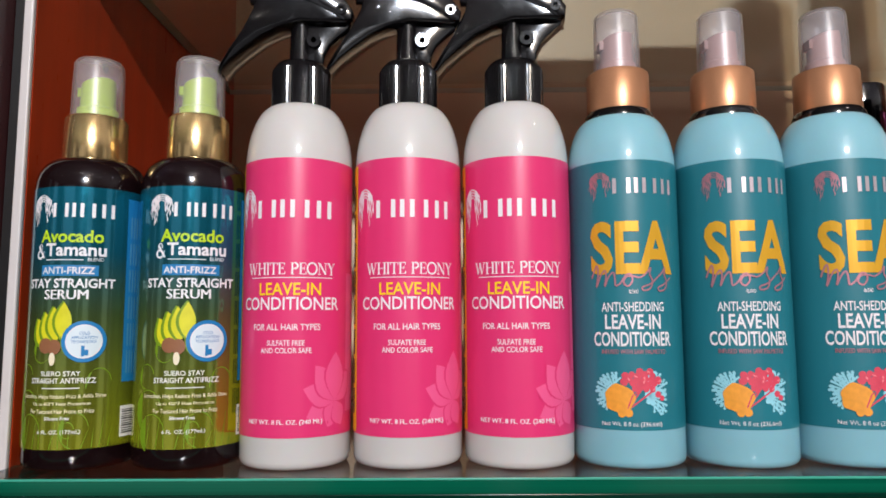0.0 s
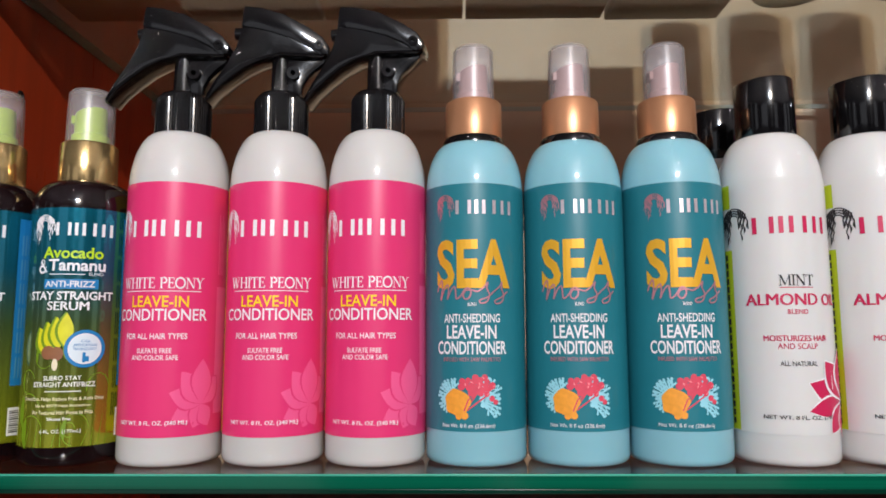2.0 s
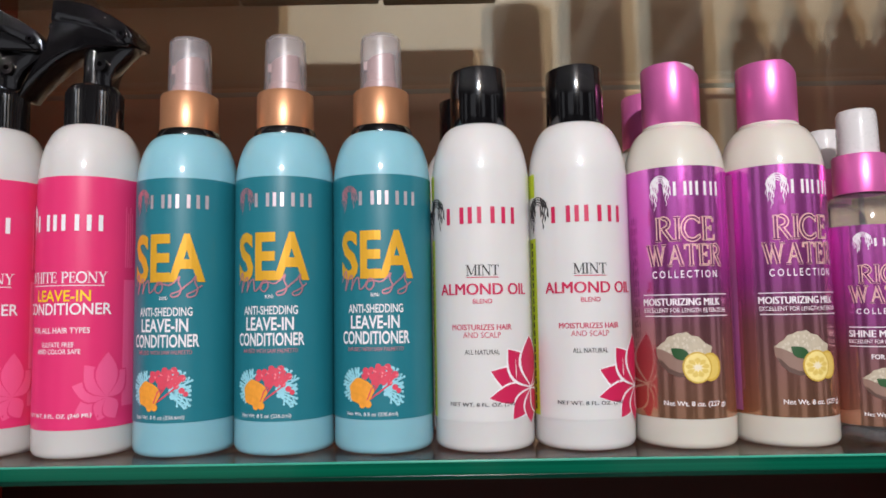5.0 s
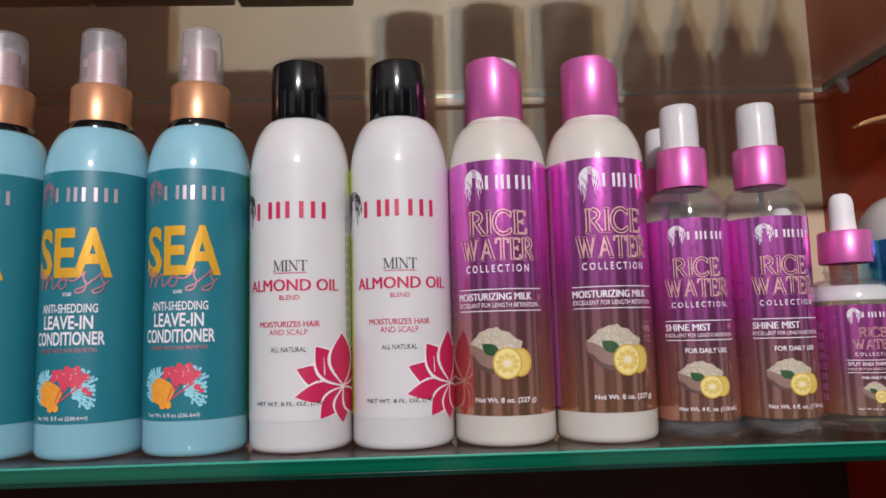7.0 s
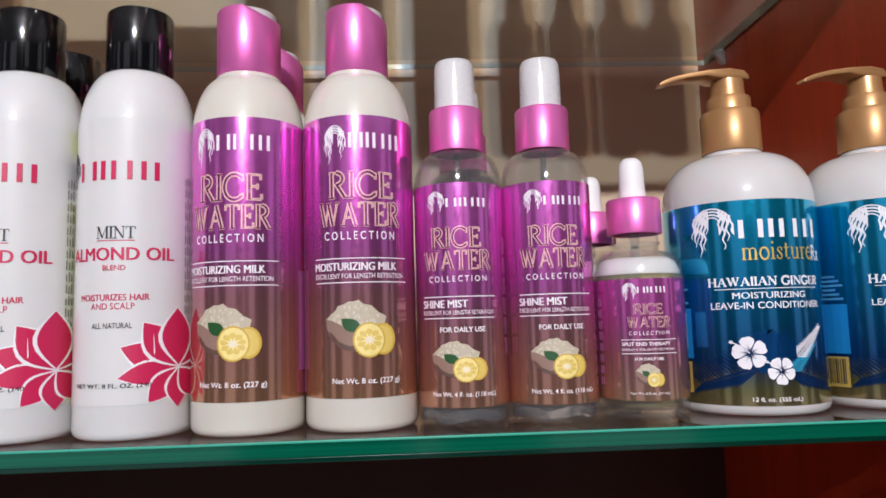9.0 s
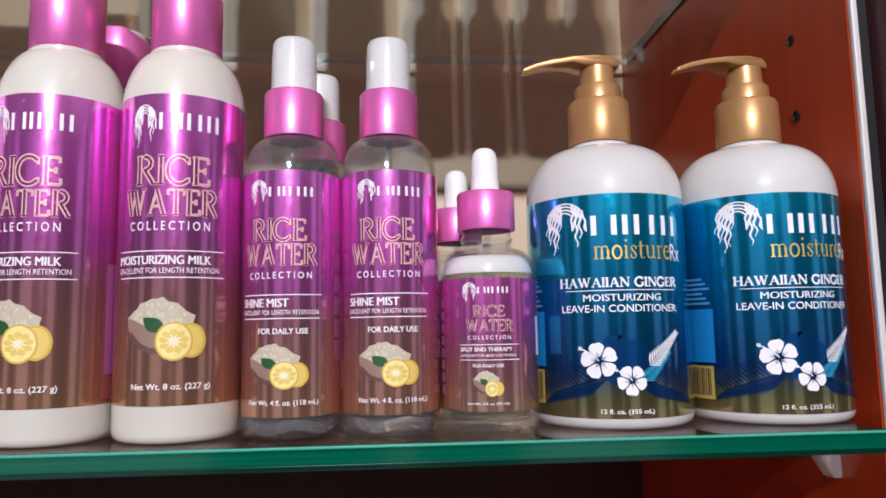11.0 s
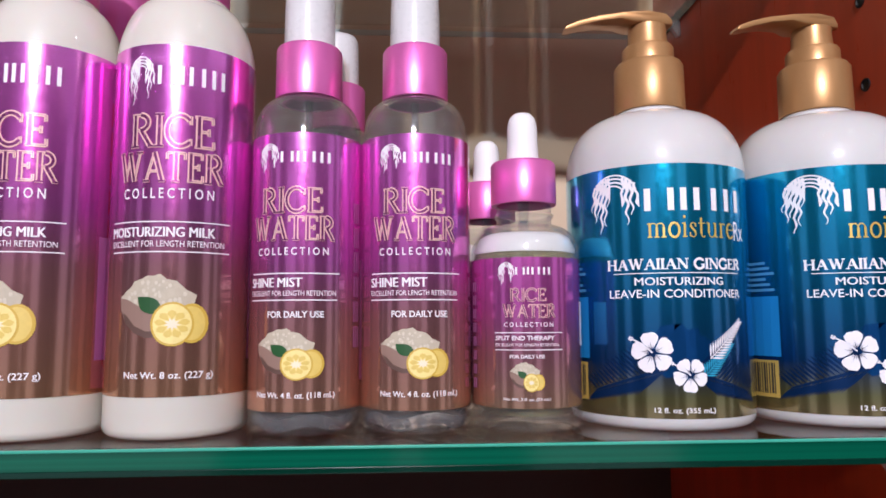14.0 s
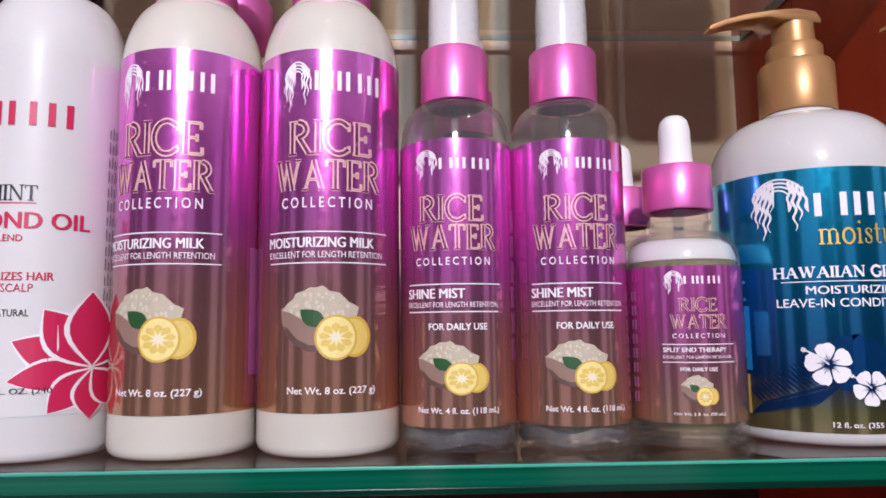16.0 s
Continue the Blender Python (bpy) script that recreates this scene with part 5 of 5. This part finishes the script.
    for k in range(9):                       # thin swirling lines of the leaf pattern
        a, z, w = rng.uniform(-60, 70), rng.uniform(14, 60), rng.uniform(6, 16)
        ring = [(a + w * math.cos(t), z + 0.55 * w * math.sin(t)) for t in np.linspace(0.2, rng.uniform(3, 5.6), 14)]
        poly = ring + [(x + 0.5, y + 0.35) for x, y in reversed(ring)]
        p.shape("leaf_line", [poly], (0, 1, 0, 1), I_AVO, 0.00026)
    for k in range(14):                      # blades of grass along the bottom edge
        a = -68 + 10 * k + rng.uniform(-3, 3)
        p.shape("grass_blade", [[(a, 9.6), (a + 1.0, 9.6), (a + 3 + rng.uniform(-5, 5), 9.6 + rng.uniform(8, 17))]], (0, 1, 0, 1), I_AVO, 0.00026)
    p.bars("side_stripe", [(72, 90, 36.4, 118)], I_BLUE, 0.0003)
    p.bars("small_print", [(76 + 4 * (k % 3), 78 + 4 * (k % 3), 40 + 12 * (k // 3), 50 + 12 * (k // 3)) for k in range(18)], I_SKY, 0.00042)
    p.bars("barcode_panel", [(72, 94, 12.6, 25.9)], I_WHITE, 0.0003)
    p.bars("barcode", [(74, 91, 14 + 1.0 * k, 14.4 + 1.0 * k + 0.25 * (k % 3 == 0)) for k in range(11)], I_GREY, 0.00042)
    part("collar", lathe([(0.0130, 0.1372), (0.0141, 0.1372), (0.0143, 0.1380), (0.0141, 0.1568), (0.0134, 0.1578), (0, 0.1578)]), M_GOLD, b, "shiny gold collar", smooth=True)
    actuator(b, 0.0093, 0.1578, 0.1765, M_LIME, "lime green pump actuator")
    over_cap(b, 0.0118, 0.1579, 0.1865, M_FROST, "frosted clear over-cap")
    return b


def stand(ob, places, tall=1.0):
    """Sets the thing down at the first place and copies it to the others: x, y, turn."""
    first, *rest = places
    for x, y, turn in rest:
        copy_thing(ob, pose(x, y, ZS, 0, 0, turn) @ Matrix.Diagonal((1, 1, tall, 1)))
    ob.matrix_basis = pose(first[0], first[1], ZS, 0, 0, first[2]) @ Matrix.Diagonal((1, 1, tall, 1))


stand(serum_bottle(), [(-0.1035, 0.376, 2), (-0.1532, 0.376, -8)], 1.022)
stand(trigger_bottle(), [(-0.0020, 0.377, 2.5), (-0.0540, 0.376, 0.6), (0.0495, 0.376, -6.8)], 1.022)
stand(sea_bottle(), [(0.1508, 0.376, 0.9), (0.1000, 0.376, 0.4), (0.2013, 0.376, 1.9)])
stand(almond_bottle(), [(0.2525, 0.376, 2), (0.3030, 0.376, 5), (0.2460, 0.4275, 20)])
stand(milk_bottle(), [(0.4040, 0.376, 1.5), (0.3535, 0.376, -12.5), (0.3560, 0.4275, 12)])
stand(shine_bottle(), [(0.4912, 0.376, 0), (0.4502, 0.376, -6.5), (0.4565, 0.4200, 8)])
stand(dropper_bottle(), [(0.5330, 0.376, 0), (0.5240, 0.4190, 10)])
stand(pump_bottle(), [(0.5890, 0.389, 1), (0.6605, 0.389, 6)])

# ---- goods on the upper shelf ----
Z2 = 1.4810
for x0, x1, y1, h, m in ((-0.168, -0.090, 0.474, 0.190, M_BOXO), (-0.088, 0.0, 0.476, 0.205, M_BOX), (0.002, 0.096, 0.476, 0.198, M_BOXO), (0.098, 0.191, 0.477, 0.088, M_BOX), (0.194, 0.271, 0.480, 0.098, M_BOX)):
    c = thing("carton", "brown carton lying on the upper glass shelf", "carton", "cartons on the upper shelf")
    c.location = ((x0 + x1) / 2, (0.372 + y1) / 2, Z2)
    w, d = (x1 - x0) / 2, (y1 - 0.372) / 2
    part("carton_body", box_bm(-w, w, -d, d, 0, h, 0.0012), m, c)
    part("lid_flap", box_bm(-w + 0.002, w - 0.002, -d + 0.002, d - 0.002, h + 0.0002, h + 0.0014), m, c)


def squeeze_bottle(R, body, tip, material, label, x, y):
    b = thing("applicator_bottle", label, "bottle", "bottles on the upper shelf")
    part("body", lathe(foot(R) + [(R, body)] + rounded(R, body, R * 0.55, body + 0.014, 6)[1:] + [(0, body + 0.016)], 36), material, b, smooth=True)
    if tip:
        part("nozzle_tip", lathe([(R * 0.62, body + 0.014), (R * 0.62, body + 0.030), (R * 0.36, body + 0.034), (R * 0.09, tip), (0, tip)], 24), material, b, smooth=True)
    else:
        part("flat_cap", lathe([(R * 0.98, body + 0.004), (R * 0.98, body + 0.034), (R * 0.9, body + 0.036), (0, body + 0.036)], 36), material, b, smooth=True)
    b.location = (x, y, Z2)
    return b


for x in (0.510, 0.553, 0.596, 0.637):
    squeeze_bottle(0.0208, 0.100, 0.168, M_SMOKE, "smoke-brown applicator bottle with pointed tip on the upper shelf", x, 0.436)
for x in (0.447, 0.376):
    squeeze_bottle(0.0290, 0.120, 0, M_SMOKE, "smoke-brown wide bottle with flat cap on the upper shelf", x, 0.430)
squeeze_bottle(0.0270, 0.110, 0, M_OLIVE, "olive-yellow round bottle standing on the upper shelf", 0.306, 0.440)
